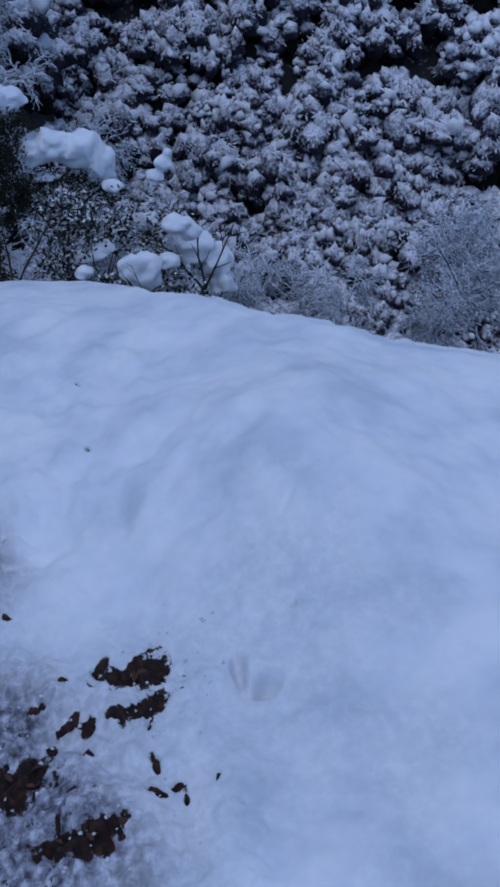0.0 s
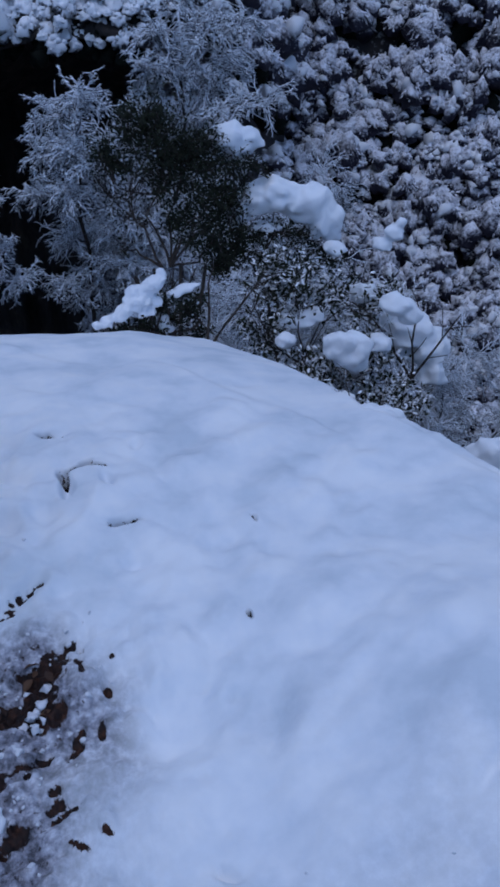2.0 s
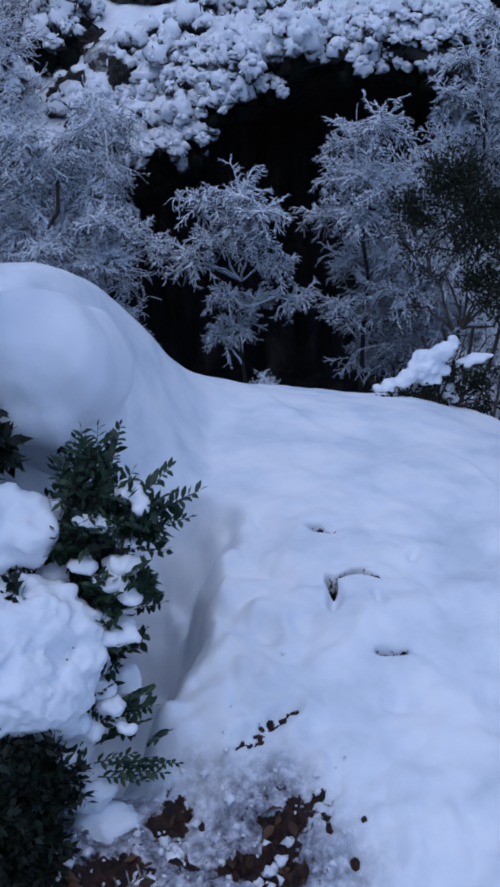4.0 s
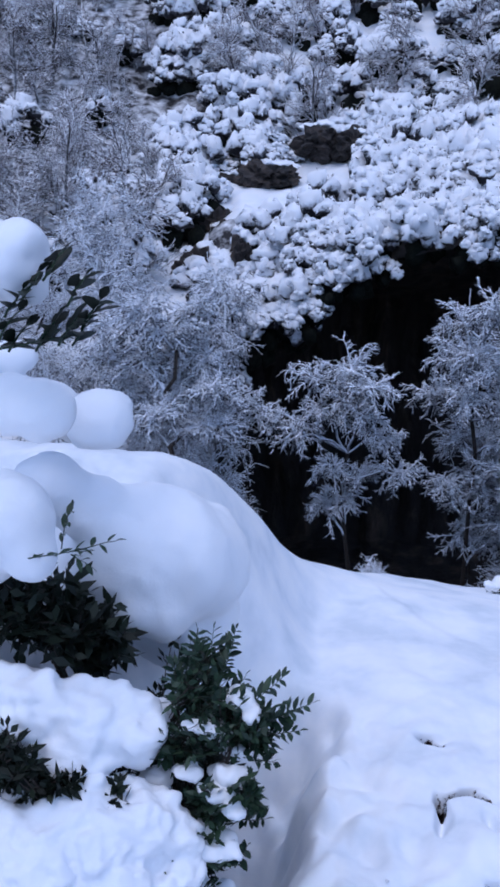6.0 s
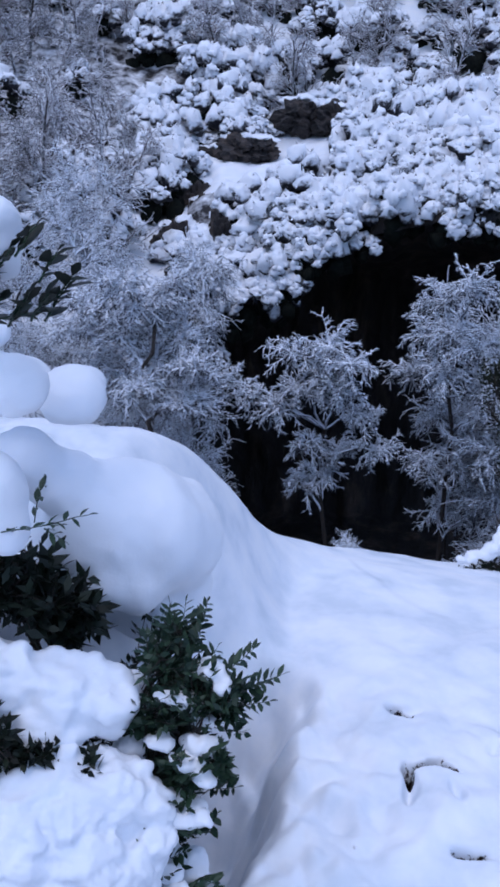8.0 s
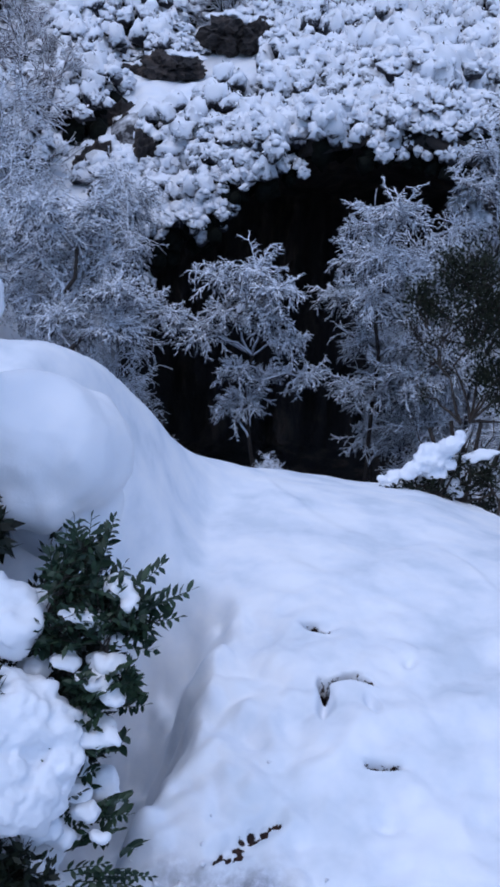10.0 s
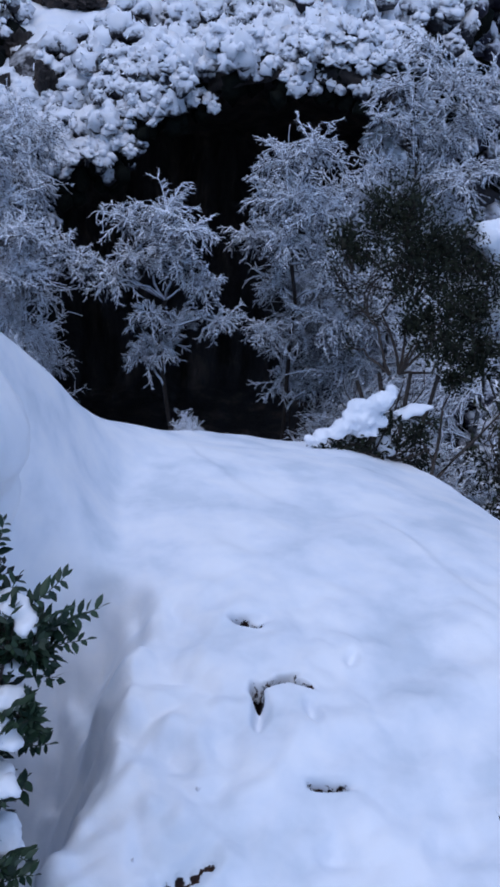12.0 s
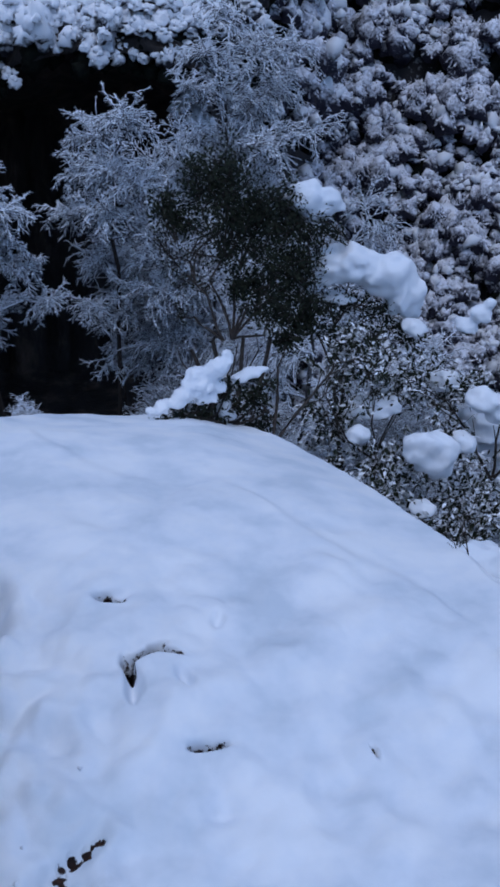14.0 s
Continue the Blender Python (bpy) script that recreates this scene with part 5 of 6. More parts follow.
# ---- the snow-laden shrub beside the ledge ----
CUSHIONS = [
    ("large", [(-0.77, 3.08, 0.50, 0.20, 0.18, 0.19), (-0.71, 3.14, 0.46, 0.159, 0.166, 0.173), (-0.81, 3.05, 0.53, 0.169, 0.169, 0.169), (-0.91, 3.00, 0.67, 0.096, 0.089, 0.082), (-0.79, 2.94, 0.44, 0.076, 0.076, 0.076), (-0.72, 2.97, 0.42, 0.070, 0.077, 0.084), (-0.99, 2.96, 0.74, 0.094, 0.088, 0.081), (-0.74, 3.16, 0.28, 0.15, 0.16, 0.16), (-0.9, 3.15, 0.45, 0.2, 0.2, 0.2)], 0.014),
    ("ball", [(-0.84, 2.93, 0.93, 0.078, 0.075, 0.073)], 0.011),
    ("ball", [(-0.88, 2.74, 1.03, 0.071, 0.069, 0.067), (-0.96, 2.75, 1.03, 0.071, 0.071, 0.071)], 0.011),
    ("top", [(-0.87, 2.69, 1.35, 0.059, 0.067, 0.075), (-0.96, 2.70, 1.33, 0.088, 0.093, 0.099), (-0.85, 2.68, 1.30, 0.037, 0.037, 0.037)], 0.011),
    ("step", [(-1.03, 2.94, 1.06, 0.057, 0.048, 0.038), (-1.09, 2.91, 1.04, 0.077, 0.067, 0.058), (-1.12, 2.95, 0.96, 0.10, 0.1, 0.08), (-1.0, 2.98, 0.93, 0.09, 0.09, 0.06)], 0.011),
    ("left", [(-0.93, 2.66, 0.82, 0.089, 0.091, 0.094), (-0.88, 2.63, 0.76, 0.056, 0.057, 0.059), (-1.01, 2.67, 0.76, 0.098, 0.104, 0.110)], 0.011),
    ("front", [(-0.87, 2.55, 0.44, 0.074, 0.078, 0.081), (-0.78, 2.58, 0.39, 0.107, 0.100, 0.094), (-0.68, 2.60, 0.39, 0.081, 0.075, 0.068), (-0.81, 2.52, 0.36, 0.112, 0.084, 0.056), (-0.73, 2.62, 0.44, 0.050, 0.043, 0.037), (-0.94, 2.56, 0.46, 0.075, 0.069, 0.063), (-0.66, 2.56, 0.36, 0.04, 0.04, 0.035), (-0.74, 2.50, 0.36, 0.045, 0.04, 0.035)], 0.009),
    ("low", [(-0.79, 2.41, 0.28, 0.135, 0.110, 0.086), (-0.66, 2.44, 0.25, 0.123, 0.110, 0.098), (-0.56, 2.46, 0.25, 0.066, 0.060, 0.054), (-0.81, 2.32, 0.22, 0.145, 0.115, 0.105), (-0.67, 2.34, 0.18, 0.144, 0.108, 0.102), (-0.58, 2.38, 0.16, 0.097, 0.083, 0.080), (-0.52, 2.42, 0.20, 0.048, 0.045, 0.042), (-0.72, 2.46, 0.33, 0.05, 0.05, 0.04), (-0.6, 2.5, 0.28, 0.045, 0.04, 0.04), (-0.86, 2.40, 0.1, 0.2, 0.15, 0.15)], 0.006),
    ("skirt", [(-0.69, 2.47, 0.02, 0.12, 0.099, 0.10), (-0.56, 2.50, 0.04, 0.078, 0.062, 0.066), (-0.60, 2.42, -0.04, 0.086, 0.079, 0.083), (-0.47, 2.50, 0.04, 0.051, 0.045, 0.048), (-0.72, 2.36, 0.0, 0.12, 0.1, 0.12), (-0.52, 2.33, -0.10, 0.06, 0.05, 0.05), (-0.66, 2.27, -0.06, 0.09, 0.08, 0.08)], 0.006),
    ("chunk", [(-0.502, 2.630, 0.389, 0.032, 0.027, 0.022), (-0.524, 2.646, 0.377, 0.025, 0.022, 0.019)], 0.006),
    ("chunk", [(-0.429, 2.660, 0.393, 0.029, 0.025, 0.020), (-0.449, 2.675, 0.382, 0.023, 0.020, 0.018)], 0.006),
    ("chunk", [(-0.454, 2.620, 0.351, 0.022, 0.019, 0.015), (-0.469, 2.631, 0.342, 0.018, 0.015, 0.013)], 0.006),
    ("chunk", [(-0.458, 2.570, 0.331, 0.031, 0.027, 0.022), (-0.480, 2.586, 0.318, 0.025, 0.022, 0.019)], 0.006),
    ("chunk", [(-0.539, 2.560, 0.332, 0.029, 0.025, 0.020), (-0.559, 2.575, 0.320, 0.023, 0.020, 0.017)], 0.006),
    ("chunk", [(-0.469, 2.500, 0.218, 0.042, 0.035, 0.029), (-0.498, 2.521, 0.201, 0.033, 0.029, 0.025)], 0.006),
    ("chunk", [(-0.518, 2.510, 0.236, 0.027, 0.023, 0.019), (-0.536, 2.523, 0.225, 0.022, 0.019, 0.016)], 0.006),
    ("chunk", [(-0.566, 2.470, 0.152, 0.032, 0.028, 0.023), (-0.589, 2.486, 0.139, 0.026, 0.023, 0.019)], 0.006),
    ("chunk", [(-0.618, 2.580, 0.282, 0.030, 0.025, 0.021), (-0.639, 2.595, 0.270, 0.024, 0.021, 0.018)], 0.006),
    ("chunk", [(-0.490, 2.430, 0.104, 0.030, 0.025, 0.021), (-0.510, 2.445, 0.092, 0.024, 0.021, 0.018)], 0.006),
    ("chunk", [(-0.592, 2.530, 0.225, 0.030, 0.025, 0.021), (-0.613, 2.545, 0.213, 0.024, 0.021, 0.018)], 0.006),
    ("chunk", [(-0.577, 2.660, 0.338, 0.025, 0.021, 0.018), (-0.594, 2.673, 0.328, 0.020, 0.018, 0.015)], 0.006),
    ("chunk", [(-0.462, 2.400, 0.087, 0.027, 0.023, 0.019), (-0.481, 2.414, 0.077, 0.022, 0.019, 0.016)], 0.006),
    ("chunk", [(-0.519, 2.370, 0.044, 0.033, 0.028, 0.023), (-0.542, 2.386, 0.031, 0.026, 0.023, 0.020)], 0.006),
    ("chunk", [(-0.424, 2.360, 0.069, 0.022, 0.019, 0.015), (-0.440, 2.371, 0.060, 0.018, 0.015, 0.013)], 0.006),
    ("chunk", [(-0.636, 2.700, 0.364, 0.025, 0.022, 0.018), (-0.653, 2.713, 0.354, 0.020, 0.018, 0.015)], 0.006),
    ("chunk", [(-0.646, 2.300, 0.032, 0.025, 0.021, 0.018)], 0.006), ("chunk", [(-0.572, 2.330, 0.068, 0.022, 0.019, 0.016)], 0.006), ("chunk", [(-0.641, 2.220, -0.026, 0.030, 0.026, 0.021)], 0.006), ("chunk", [(-0.583, 2.250, -0.012, 0.020, 0.017, 0.014)], 0.006), ("chunk", [(-0.593, 2.160, -0.072, 0.025, 0.021, 0.017)], 0.006), ("chunk", [(-0.540, 2.290, 0.042, 0.020, 0.017, 0.014)], 0.006),
    ("chunk", [(-0.47, 2.665, 0.455, 0.035, 0.03, 0.014), (-0.43, 2.65, 0.44, 0.022, 0.03, 0.012)], 0.006), ("chunk", [(-0.53, 2.60, 0.42, 0.035, 0.02, 0.014)], 0.006), ("chunk", [(-0.48, 2.54, 0.31, 0.04, 0.025, 0.016), (-0.44, 2.52, 0.29, 0.025, 0.025, 0.014)], 0.006), ("chunk", [(-0.46, 2.48, 0.22, 0.05, 0.03, 0.02)], 0.006), ("chunk", [(-0.56, 2.36, 0.07, 0.06, 0.04, 0.03)], 0.007),
    ("chunk", [(-0.47, 2.30, -0.17, 0.059, 0.049, 0.039), (-0.52, 2.27, -0.2, 0.05, 0.046, 0.043)], 0.008), ("chunk", [(-0.40, 2.25, -0.20, 0.053, 0.046, 0.039)], 0.008),
    ("chunk", [(-0.31, 2.24, -0.19, 0.047, 0.040, 0.034)], 0.008), ("chunk", [(-0.42, 2.20, -0.2, 0.05, 0.04, 0.037)], 0.008), ("chunk", [(-0.24, 2.12, -0.15, 0.045, 0.035, 0.03)], 0.008), ("chunk", [(-0.36, 2.16, -0.18, 0.03, 0.035, 0.03)], 0.008),
    ("chunk", [(-0.20, 1.95, -0.13, 0.035, 0.045, 0.03)], 0.008), ("chunk", [(-0.27, 2.01, -0.14, 0.03, 0.03, 0.025)], 0.008)]
for n, (sort, lumps, voxel) in enumerate(CUSHIONS):
    snow_lump("snow_cushion", lumps, "smooth rounded cushion of snow weighing down a shrub", voxel, 20 + n, 10 if voxel > 0.013 else 6 if voxel > 0.0095 else 4, 0.1, 0.10 if voxel > 0.0095 else 0.28, group="snow cushions on the shrub", grain=0.012 if voxel > 0.0095 else 0.03, extra=0 if sort == "large" else 1 if voxel > 0.0095 else 5)

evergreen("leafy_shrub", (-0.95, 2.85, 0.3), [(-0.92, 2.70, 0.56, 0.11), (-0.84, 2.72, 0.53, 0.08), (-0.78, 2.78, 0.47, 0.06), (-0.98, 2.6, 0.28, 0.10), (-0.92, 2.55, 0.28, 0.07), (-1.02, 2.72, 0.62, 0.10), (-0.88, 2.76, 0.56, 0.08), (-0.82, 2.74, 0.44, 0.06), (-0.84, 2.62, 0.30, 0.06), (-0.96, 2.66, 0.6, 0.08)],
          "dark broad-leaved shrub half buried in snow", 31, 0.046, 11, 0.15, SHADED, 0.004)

# leaves added to paint the gap between the cushions dark
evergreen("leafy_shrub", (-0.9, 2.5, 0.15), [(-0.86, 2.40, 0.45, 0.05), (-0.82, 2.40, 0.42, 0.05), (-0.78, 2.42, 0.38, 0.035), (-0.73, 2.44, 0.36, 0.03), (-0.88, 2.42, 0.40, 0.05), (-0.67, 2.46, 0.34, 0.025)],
          "near-black leaves filling the dark gap between two cushions of snow", 37, 0.032, 9, 0.15, SHADED, 0.003)

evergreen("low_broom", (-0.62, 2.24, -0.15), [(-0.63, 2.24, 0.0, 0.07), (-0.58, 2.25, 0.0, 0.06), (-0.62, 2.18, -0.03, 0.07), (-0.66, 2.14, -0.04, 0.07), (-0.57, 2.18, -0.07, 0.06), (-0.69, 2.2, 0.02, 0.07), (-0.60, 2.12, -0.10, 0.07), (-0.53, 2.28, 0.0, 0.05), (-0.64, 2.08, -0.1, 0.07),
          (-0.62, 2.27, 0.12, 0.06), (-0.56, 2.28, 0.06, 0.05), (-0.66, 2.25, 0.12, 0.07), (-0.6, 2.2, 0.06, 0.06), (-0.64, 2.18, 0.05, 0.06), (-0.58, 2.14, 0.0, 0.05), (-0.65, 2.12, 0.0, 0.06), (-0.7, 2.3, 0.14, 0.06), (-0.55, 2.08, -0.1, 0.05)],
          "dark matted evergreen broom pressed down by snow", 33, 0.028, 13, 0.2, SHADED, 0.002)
# leaves added in the shrub to keep light out of the hollow beside it
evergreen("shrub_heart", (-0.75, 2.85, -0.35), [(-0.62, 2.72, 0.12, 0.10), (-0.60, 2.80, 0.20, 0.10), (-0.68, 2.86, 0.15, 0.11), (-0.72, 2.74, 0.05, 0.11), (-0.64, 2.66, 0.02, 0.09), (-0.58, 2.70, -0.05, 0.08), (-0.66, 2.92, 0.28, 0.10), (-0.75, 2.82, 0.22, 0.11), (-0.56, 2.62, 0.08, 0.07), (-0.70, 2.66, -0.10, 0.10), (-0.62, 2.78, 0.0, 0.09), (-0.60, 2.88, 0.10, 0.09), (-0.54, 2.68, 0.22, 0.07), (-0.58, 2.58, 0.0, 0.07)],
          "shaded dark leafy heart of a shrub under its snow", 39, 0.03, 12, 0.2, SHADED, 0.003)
evergreen("broom_thicket", (-0.54, 2.64, 0.2), [(-0.54, 2.66, 0.47, 0.07), (-0.50, 2.62, 0.43, 0.07), (-0.56, 2.6, 0.38, 0.07), (-0.46, 2.64, 0.42, 0.06), (-0.55, 2.70, 0.50, 0.06), (-0.42, 2.62, 0.38, 0.05), (-0.48, 2.54, 0.30, 0.05), (-0.42, 2.56, 0.30, 0.04)],
          "dense heart of an evergreen broom above the snow", 35, 0.028, 9, 0.15, GREEN, 0.002)


# broom sprays: stems set with pointed leaves, each leaf its own piece
BROOM_LEAVES = [leaf_mesh("leaf", 0.037, 0.0145, GREEN), leaf_mesh("leaf", 0.031, 0.0125, GREEN, 0.3, 0.2), leaf_mesh("leaf", 0.041, 0.0155, GREEN, 0.2, 0.05)]
SMALL_LEAVES = [leaf_mesh("leaf", 0.026, 0.012, GREEN), leaf_mesh("leaf", 0.022, 0.010, GREEN, 0.3, 0.2)]
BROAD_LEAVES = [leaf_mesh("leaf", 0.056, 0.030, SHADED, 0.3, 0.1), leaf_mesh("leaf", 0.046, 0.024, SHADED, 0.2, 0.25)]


def sprays(name, foot, stems, label, kinds, seed, gap=0.0095, stem=0.0016, fan=0.75):
    """stems: (start, end) points; leaves stand in two ranks along each."""
    rng = random.Random(seed)
    t = thing(name, foot, label, "shrub")
    base = Vector(foot)
    for a, b in stems:
        a, b = Vector(a) - base, Vector(b) - base
        length, way = (b - a).length, (b - a).normalized()
        path = [a.lerp(b, s) + Vector((0, 0, -0.10 * length * s * s)) + unit(rng) * 0.002 for s in (0, 0.25, 0.5, 0.75, 1.0)]
        wood = Strands()
        wood.add(path, stem, stem * 0.5, 4)
        st = mesh_object("stem", wood.mesh("stem"), GREEN, t)
        side = way.cross(Vector((0, 0, 1)))
        side = (side.normalized() if side.length > 0.05 else Vector((1, 0, 0)))
        side.rotate(Matrix.Rotation(rng.uniform(-0.5, 0.5), 3, way))
        n = max(4, int(length / gap))
        for k in range(n + 1):
            s = 0.12 + 0.88 * k / n
            p = path[min(int(s * 4), 3)].lerp(path[min(int(s * 4), 3) + 1], s * 4 - min(int(s * 4), 3))
            out = side * (1 if k % 2 else -1)
            d = (way * (1 - fan * 0.6) + out * fan + unit(rng) * 0.22).normalized() if k < n else way
            up = (Vector((0, 0, 1)) + unit(rng) * 0.45 - way * 0.2)
            x = d.cross(up).normalized()
            z = x.cross(d)
            leaf = new("leaf", kinds[rng.randrange(len(kinds))])
            leaf.parent = st
            size = rng.uniform(0.75, 1.15) * (1 - 0.35 * max(0, s - 0.7) / 0.3)
            leaf.matrix_basis = Matrix.Translation(p) @ Matrix((x, d, z)).transposed().to_4x4() @ Matrix.Scale(size, 4)
    return t


PLUME = (-0.55, 2.66, 0.28)
TIPS = [(-0.49, 2.76, 0.58), (-0.57, 2.74, 0.57), (-0.54, 2.76, 0.57), (-0.61, 2.69, 0.51), (-0.59, 2.66, 0.49), (-0.56, 2.71, 0.51), (-0.49, 2.71, 0.55), (-0.51, 2.66, 0.51), (-0.46, 2.71, 0.49), (-0.42, 2.7, 0.47), (-0.31, 2.66, 0.49), (-0.37, 2.69, 0.53), (-0.33, 2.64, 0.43),
        (-0.39, 2.66, 0.46), (-0.53, 2.62, 0.45), (-0.57, 2.58, 0.43), (-0.47, 2.59, 0.44), (-0.43, 2.6, 0.42), (-0.58, 2.55, 0.39), (-0.51, 2.56, 0.39), (-0.4, 2.61, 0.39), (-0.61, 2.56, 0.36), (-0.34, 2.67, 0.46), (-0.36, 2.64, 0.50), (-0.45, 2.66, 0.50), (-0.55, 2.66, 0.47)]
stems = [(Vector(PLUME).lerp(Vector(t), 0.35), t) for t in TIPS]
sprays("broom_shrub", PLUME, stems, "evergreen broom with stiff pointed green leaves above the snow", BROOM_LEAVES, 6)
FOOT = (-0.50, 2.58, 0.16)
TIPS = [(-0.41, 2.57, 0.33), (-0.45, 2.54, 0.33), (-0.51, 2.51, 0.34), (-0.47, 2.5, 0.3), (-0.39, 2.55, 0.28), (-0.51, 2.46, 0.28), (-0.46, 2.47, 0.26), (-0.53, 2.42, 0.25), (-0.48, 2.43, 0.22), (-0.43, 2.45, 0.23), (-0.44, 2.50, 0.34), (-0.50, 2.58, 0.32), (-0.46, 2.60, 0.32), (-0.53, 2.53, 0.30), (-0.48, 2.55, 0.27), (-0.44, 2.57, 0.27)]
stems = [(Vector(FOOT).lerp(Vector(t), 0.4), t) for t in TIPS]
sprays("broom_shrub", FOOT, stems, "evergreen broom sprays half buried in snow", BROOM_LEAVES, 16)
LOW = (-0.58, 2.32, -0.05)
TIPS = [(-0.63, 2.27, 0.04), (-0.59, 2.29, 0.06), (-0.53, 2.32, 0.04), (-0.51, 2.3, -0.03), (-0.55, 2.27, -0.01), (-0.6, 2.24, 0.01), (-0.63, 2.2, 0.01), (-0.59, 2.2, -0.04), (-0.53, 2.25, -0.06), (-0.62, 2.17, -0.06), (-0.57, 2.17, -0.09), (-0.39, 2.32, -0.03), (-0.35, 2.34, -0.02), (-0.32, 2.36, -0.01),
        (-0.36, 2.35, 0.01), (-0.42, 2.36, 0.0), (-0.5, 2.41, 0.09), (-0.54, 2.42, 0.13), (-0.48, 2.4, 0.06), (-0.54, 2.38, 0.08), (-0.42, 2.44, 0.10), (-0.66, 2.22, 0.05), (-0.67, 2.18, -0.02), (-0.61, 2.22, -0.03), (-0.56, 2.22, -0.05), (-0.64, 2.25, 0.0), (-0.68, 2.13, -0.05), (-0.62, 2.12, -0.08)]
stems = [(Vector(LOW).lerp(Vector(t), 0.5), t) for t in TIPS]
sprays("broom_shrub", LOW, stems, "low dark evergreen broom sprays flattened by snow", SMALL_LEAVES, 7, 0.008)
EDGE = (-0.50, 2.48, 0.06)
TIPS = [(-0.38, 2.55, 0.26), (-0.41, 2.52, 0.20), (-0.43, 2.49, 0.18), (-0.46, 2.46, 0.15), (-0.48, 2.42, 0.13), (-0.54, 2.40, 0.18), (-0.45, 2.42, 0.09), (-0.40, 2.39, 0.07), (-0.36, 2.37, 0.05), (-0.42, 2.40, 0.05), (-0.49, 2.44, 0.2), (-0.57, 2.42, 0.24), (-0.52, 2.46, 0.23), (-0.38, 2.41, 0.1), (-0.47, 2.38, 0.04)]
more = random.Random(12)
TIPS += [tuple(Vector(t) + Vector((more.uniform(-0.07, 0.0), more.uniform(-0.01, 0.05), more.uniform(-0.01, 0.06)))) for t in TIPS]
TIPS += [(-0.46 + more.uniform(-0.07, 0.06), 2.54 + more.uniform(-0.05, 0.05), 0.30 + more.uniform(-0.1, 0.08)) for _ in range(14)]
stems = [(Vector(t) + Vector((more.uniform(-0.08, -0.02), more.uniform(0.0, 0.05), -0.07)), t) for t in TIPS]
sprays("broom_shrub", EDGE, stems, "evergreen broom sprays mixed with lumps of snow", SMALL_LEAVES + BROOM_LEAVES, 26, 0.0085)
HIGH = (-0.92, 2.63, 1.19)
stems = [(HIGH, (-0.76, 2.63, 1.25)), ((-0.798, 2.63, 1.333), (-0.751, 2.62, 1.399)), ((-0.845, 2.63, 1.294), (-0.796, 2.62, 1.361)), ((-0.881, 2.63, 1.259), (-0.831, 2.62, 1.329)), ((-0.759, 2.63, 1.290), (-0.713, 2.62, 1.357)), ((-0.735, 2.63, 1.250), (-0.690, 2.62, 1.319)), ((-0.781, 2.63, 1.214), (-0.734, 2.62, 1.284)), ((-0.827, 2.63, 1.199), (-0.778, 2.62, 1.271)), ((-0.877, 2.63, 1.195), (-0.827, 2.62, 1.267)), ((-0.754, 2.63, 1.216), (-0.707, 2.62, 1.287)), ((-0.898, 2.63, 1.215), (-0.846, 2.62, 1.286))]
sprays("leafy_branch", HIGH, stems, "evergreen branch with dark oval leaves and snow behind", BROAD_LEAVES, 8, 0.015, 0.003)
SIDE = (-0.87, 2.585, 0.78)
sprays("leafy_branch", SIDE, [(SIDE, (-0.74, 2.59, 0.83)), ((-0.77, 2.58, 0.815), (-0.69, 2.61, 0.84)), ((-0.77, 2.58, 0.81), (-0.735, 2.59, 0.785)), ((-0.79, 2.58, 0.82), (-0.76, 2.58, 0.93))], "thin twig with small dark leaves over the snow", [BROOM_LEAVES[1]], 9, 0.017, 0.0015)


# ---- litter and crumbs on the ledge ----
def snow_height(x, y):
    return float(ledge(np.array([x]), np.array([y]))[0])


rng = random.Random(10)
DEAD = [leaf_mesh("dead_leaf", 0.035, 0.02, LITTER, 0.5, 0.4), leaf_mesh("dead_leaf", 0.028, 0.013, LITTER, 0.8, -0.3)]
for cx, cy, a, b, turn in BARE:
    for _ in range(int(900 * a * b)):
        w, u = rng.uniform(0, 6.28), rng.random() ** 0.5 * 0.8
        c, s = math.cos(radians(turn)), math.sin(radians(turn))
        px, py = a * u * math.cos(w), b * u * math.sin(w)
        x, y = cx + px * c - py * s, cy + px * s + py * c
        o = tagged(new("dead_leaf", DEAD[rng.randrange(2)]), "curled brown dead leaf on wet litter", "leaf", "dead leaves")
        o.location, o.rotation_euler = (x, y, snow_height(x, y) + 0.006), (rng.uniform(-0.5, 0.5), rng.uniform(-0.5, 0.5), rng.uniform(0, 6.28))

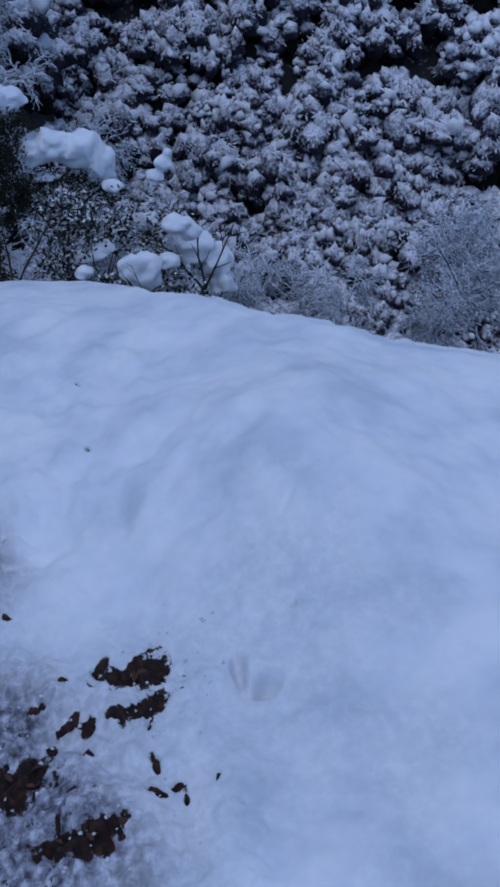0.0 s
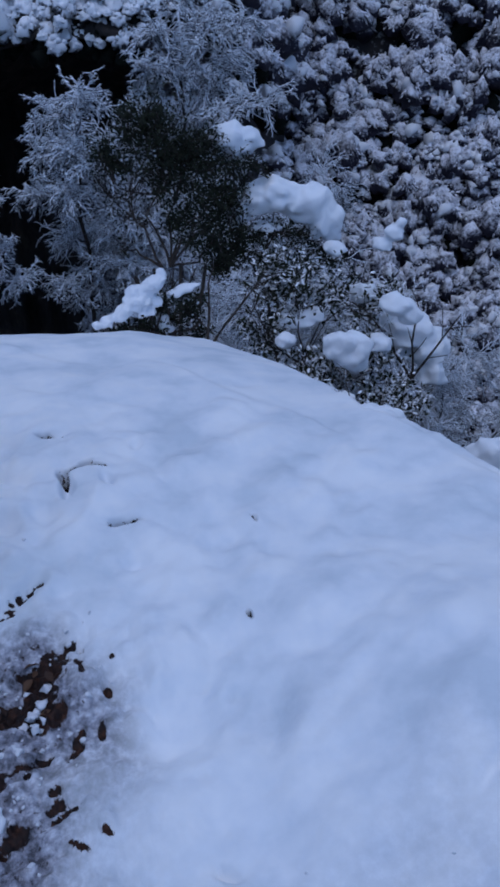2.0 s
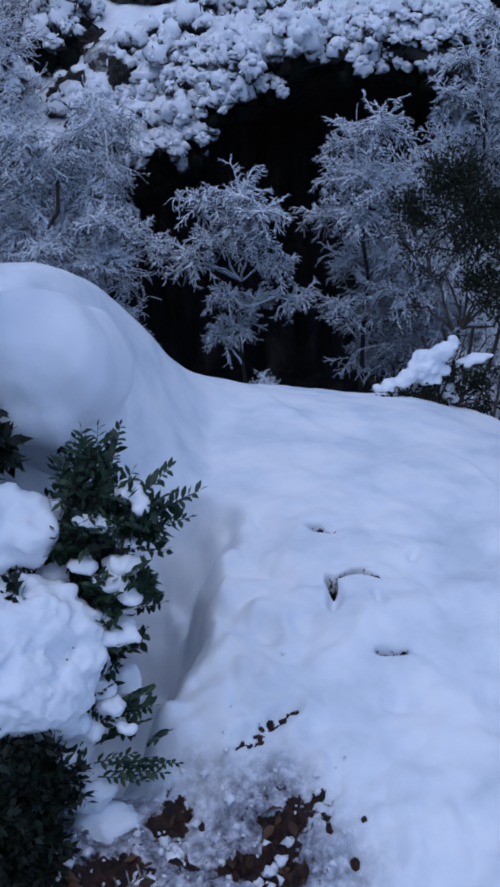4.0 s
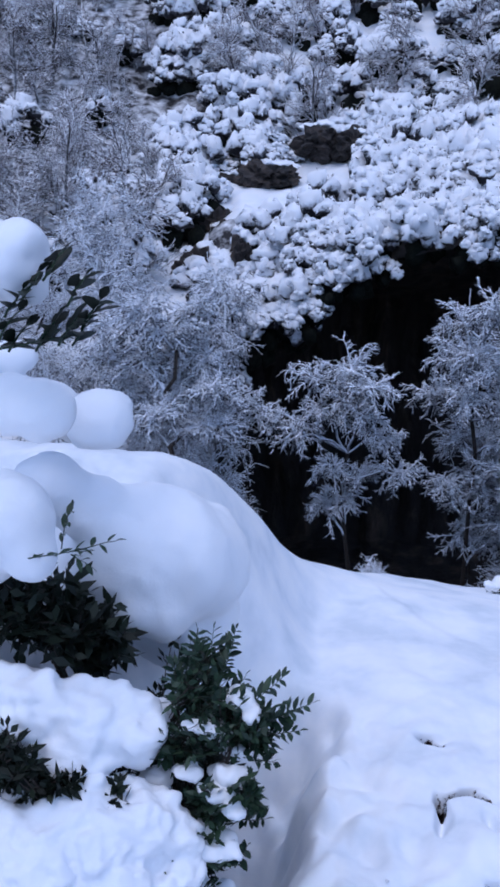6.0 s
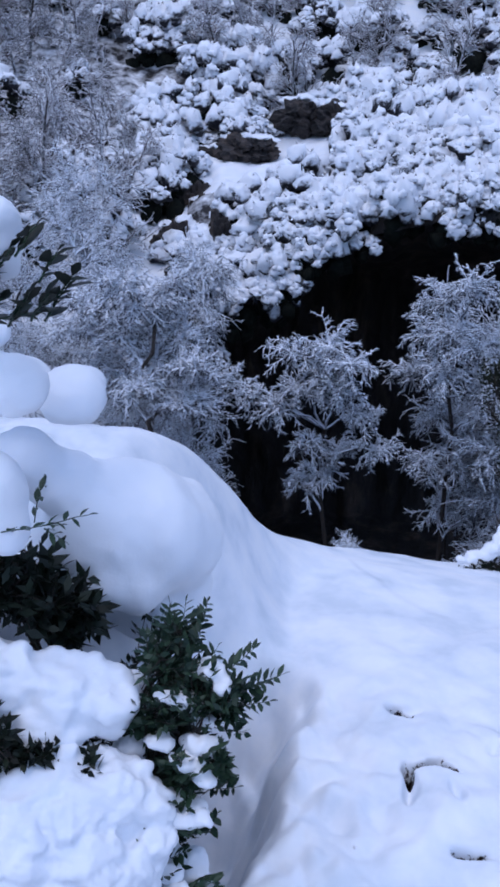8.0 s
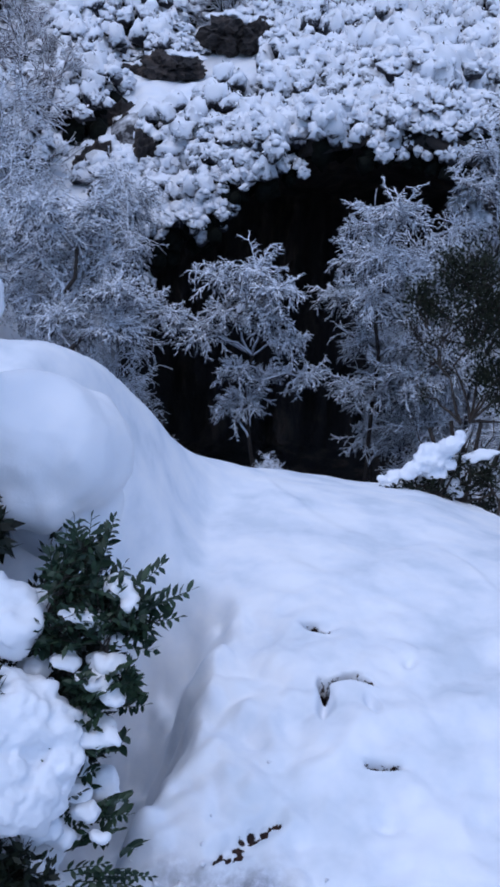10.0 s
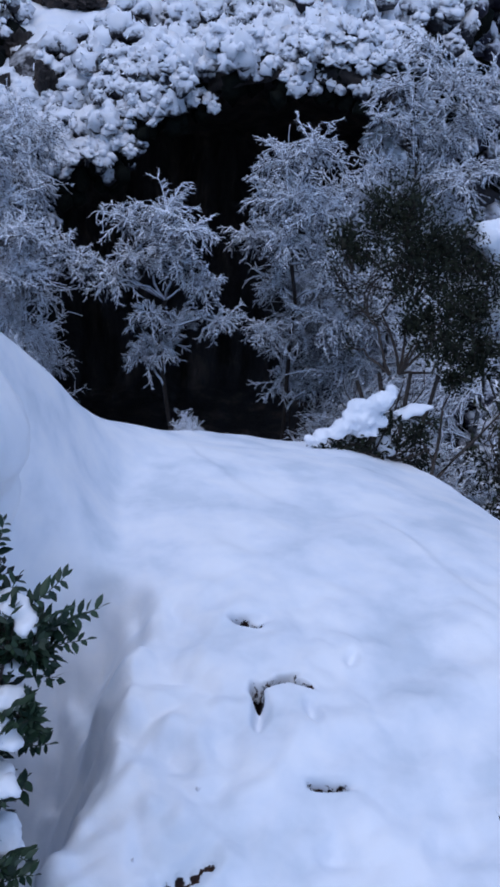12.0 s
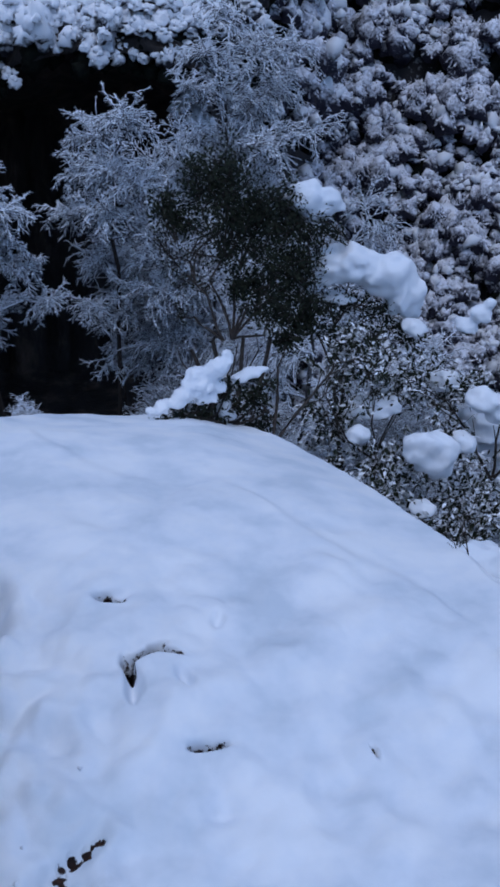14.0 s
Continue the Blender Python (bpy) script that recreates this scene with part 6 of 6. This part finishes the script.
crumbs = []
wide = [row for row in BARE if row[2] * row[3] > 0.0012]
for k in range(420):
    cx, cy, a, b, turn = wide[rng.randrange(len(wide))]
    x, y = rng.gauss(cx, a + 0.035), rng.gauss(cy, b + 0.04)
    s = rng.uniform(0.002, 0.0055) if k < 300 or cy < 1.8 else rng.uniform(0.005, 0.012)
    crumbs.append((x, y, snow_height(x, y) + s * 0.35, s, s * rng.uniform(0.7, 1.3), s * 0.75))


def crumb_mesh():
    bm = bmesh.new()
    for n, (x, y, z, rx, ry, rz) in enumerate(crumbs):
        for v in bmesh.ops.create_icosphere(bm, subdivisions=1 if rx < 0.01 else 2, radius=1.0)["verts"]:
            k = 1 + 1.1 * noise.noise(v.co * 1.4 + Vector((n * 1.3, 0, 0)))
            v.co = Vector((x + v.co.x * rx * k, y + v.co.y * ry * k, z + v.co.z * rz * k))
    return bm


tagged(part("snow_crumbs", crumb_mesh(), SLUSH), "crumbs of snow scattered round bare patches", "snow crumbs", "", "stuff")


# frosted fern fronds among the litter
def frond(foot, way, length, seed):
    rng = random.Random(seed)
    t = thing("fern_frond", foot, "dead fern frond edged with white frost on dark litter", "fern", "frosted fronds")
    rib = wander(rng, Vector((0, 0, 0)), Vector(way), length, 8, 0.06, 0.02)
    stem = Strands()
    stem.add(rib, 0.0035, 0.002, 4)
    mesh_object("stem", stem.mesh("stem"), FERN, t)
    for k in range(1, 9):
        d = (rib[k] - rib[k - 1]).normalized()
        side = d.cross(Vector((0, 0, 1))).normalized()
        for s in (-1, 1):
            leaflet = Strands()
            out = (side * s + d * 0.45 + Vector((0, 0, rng.uniform(0.0, 0.25)))).normalized()
            size = (0.065 - 0.005 * k) * rng.uniform(0.8, 1.1)
            leaflet.add([rib[k], rib[k] + out * size * 0.55 + Vector((0, 0, 0.006)), rib[k] + out * size], 0.003, 0.0015, 4)
            mesh_object("leaflet", leaflet.mesh("leaflet"), FERN, t)


for x, y, way, length, seed in [(-0.50, 1.98, (0.6, 0.8, 0.05), 0.22, 1)]:
    frond((x, y, snow_height(x, y) + 0.02), way, length, seed)
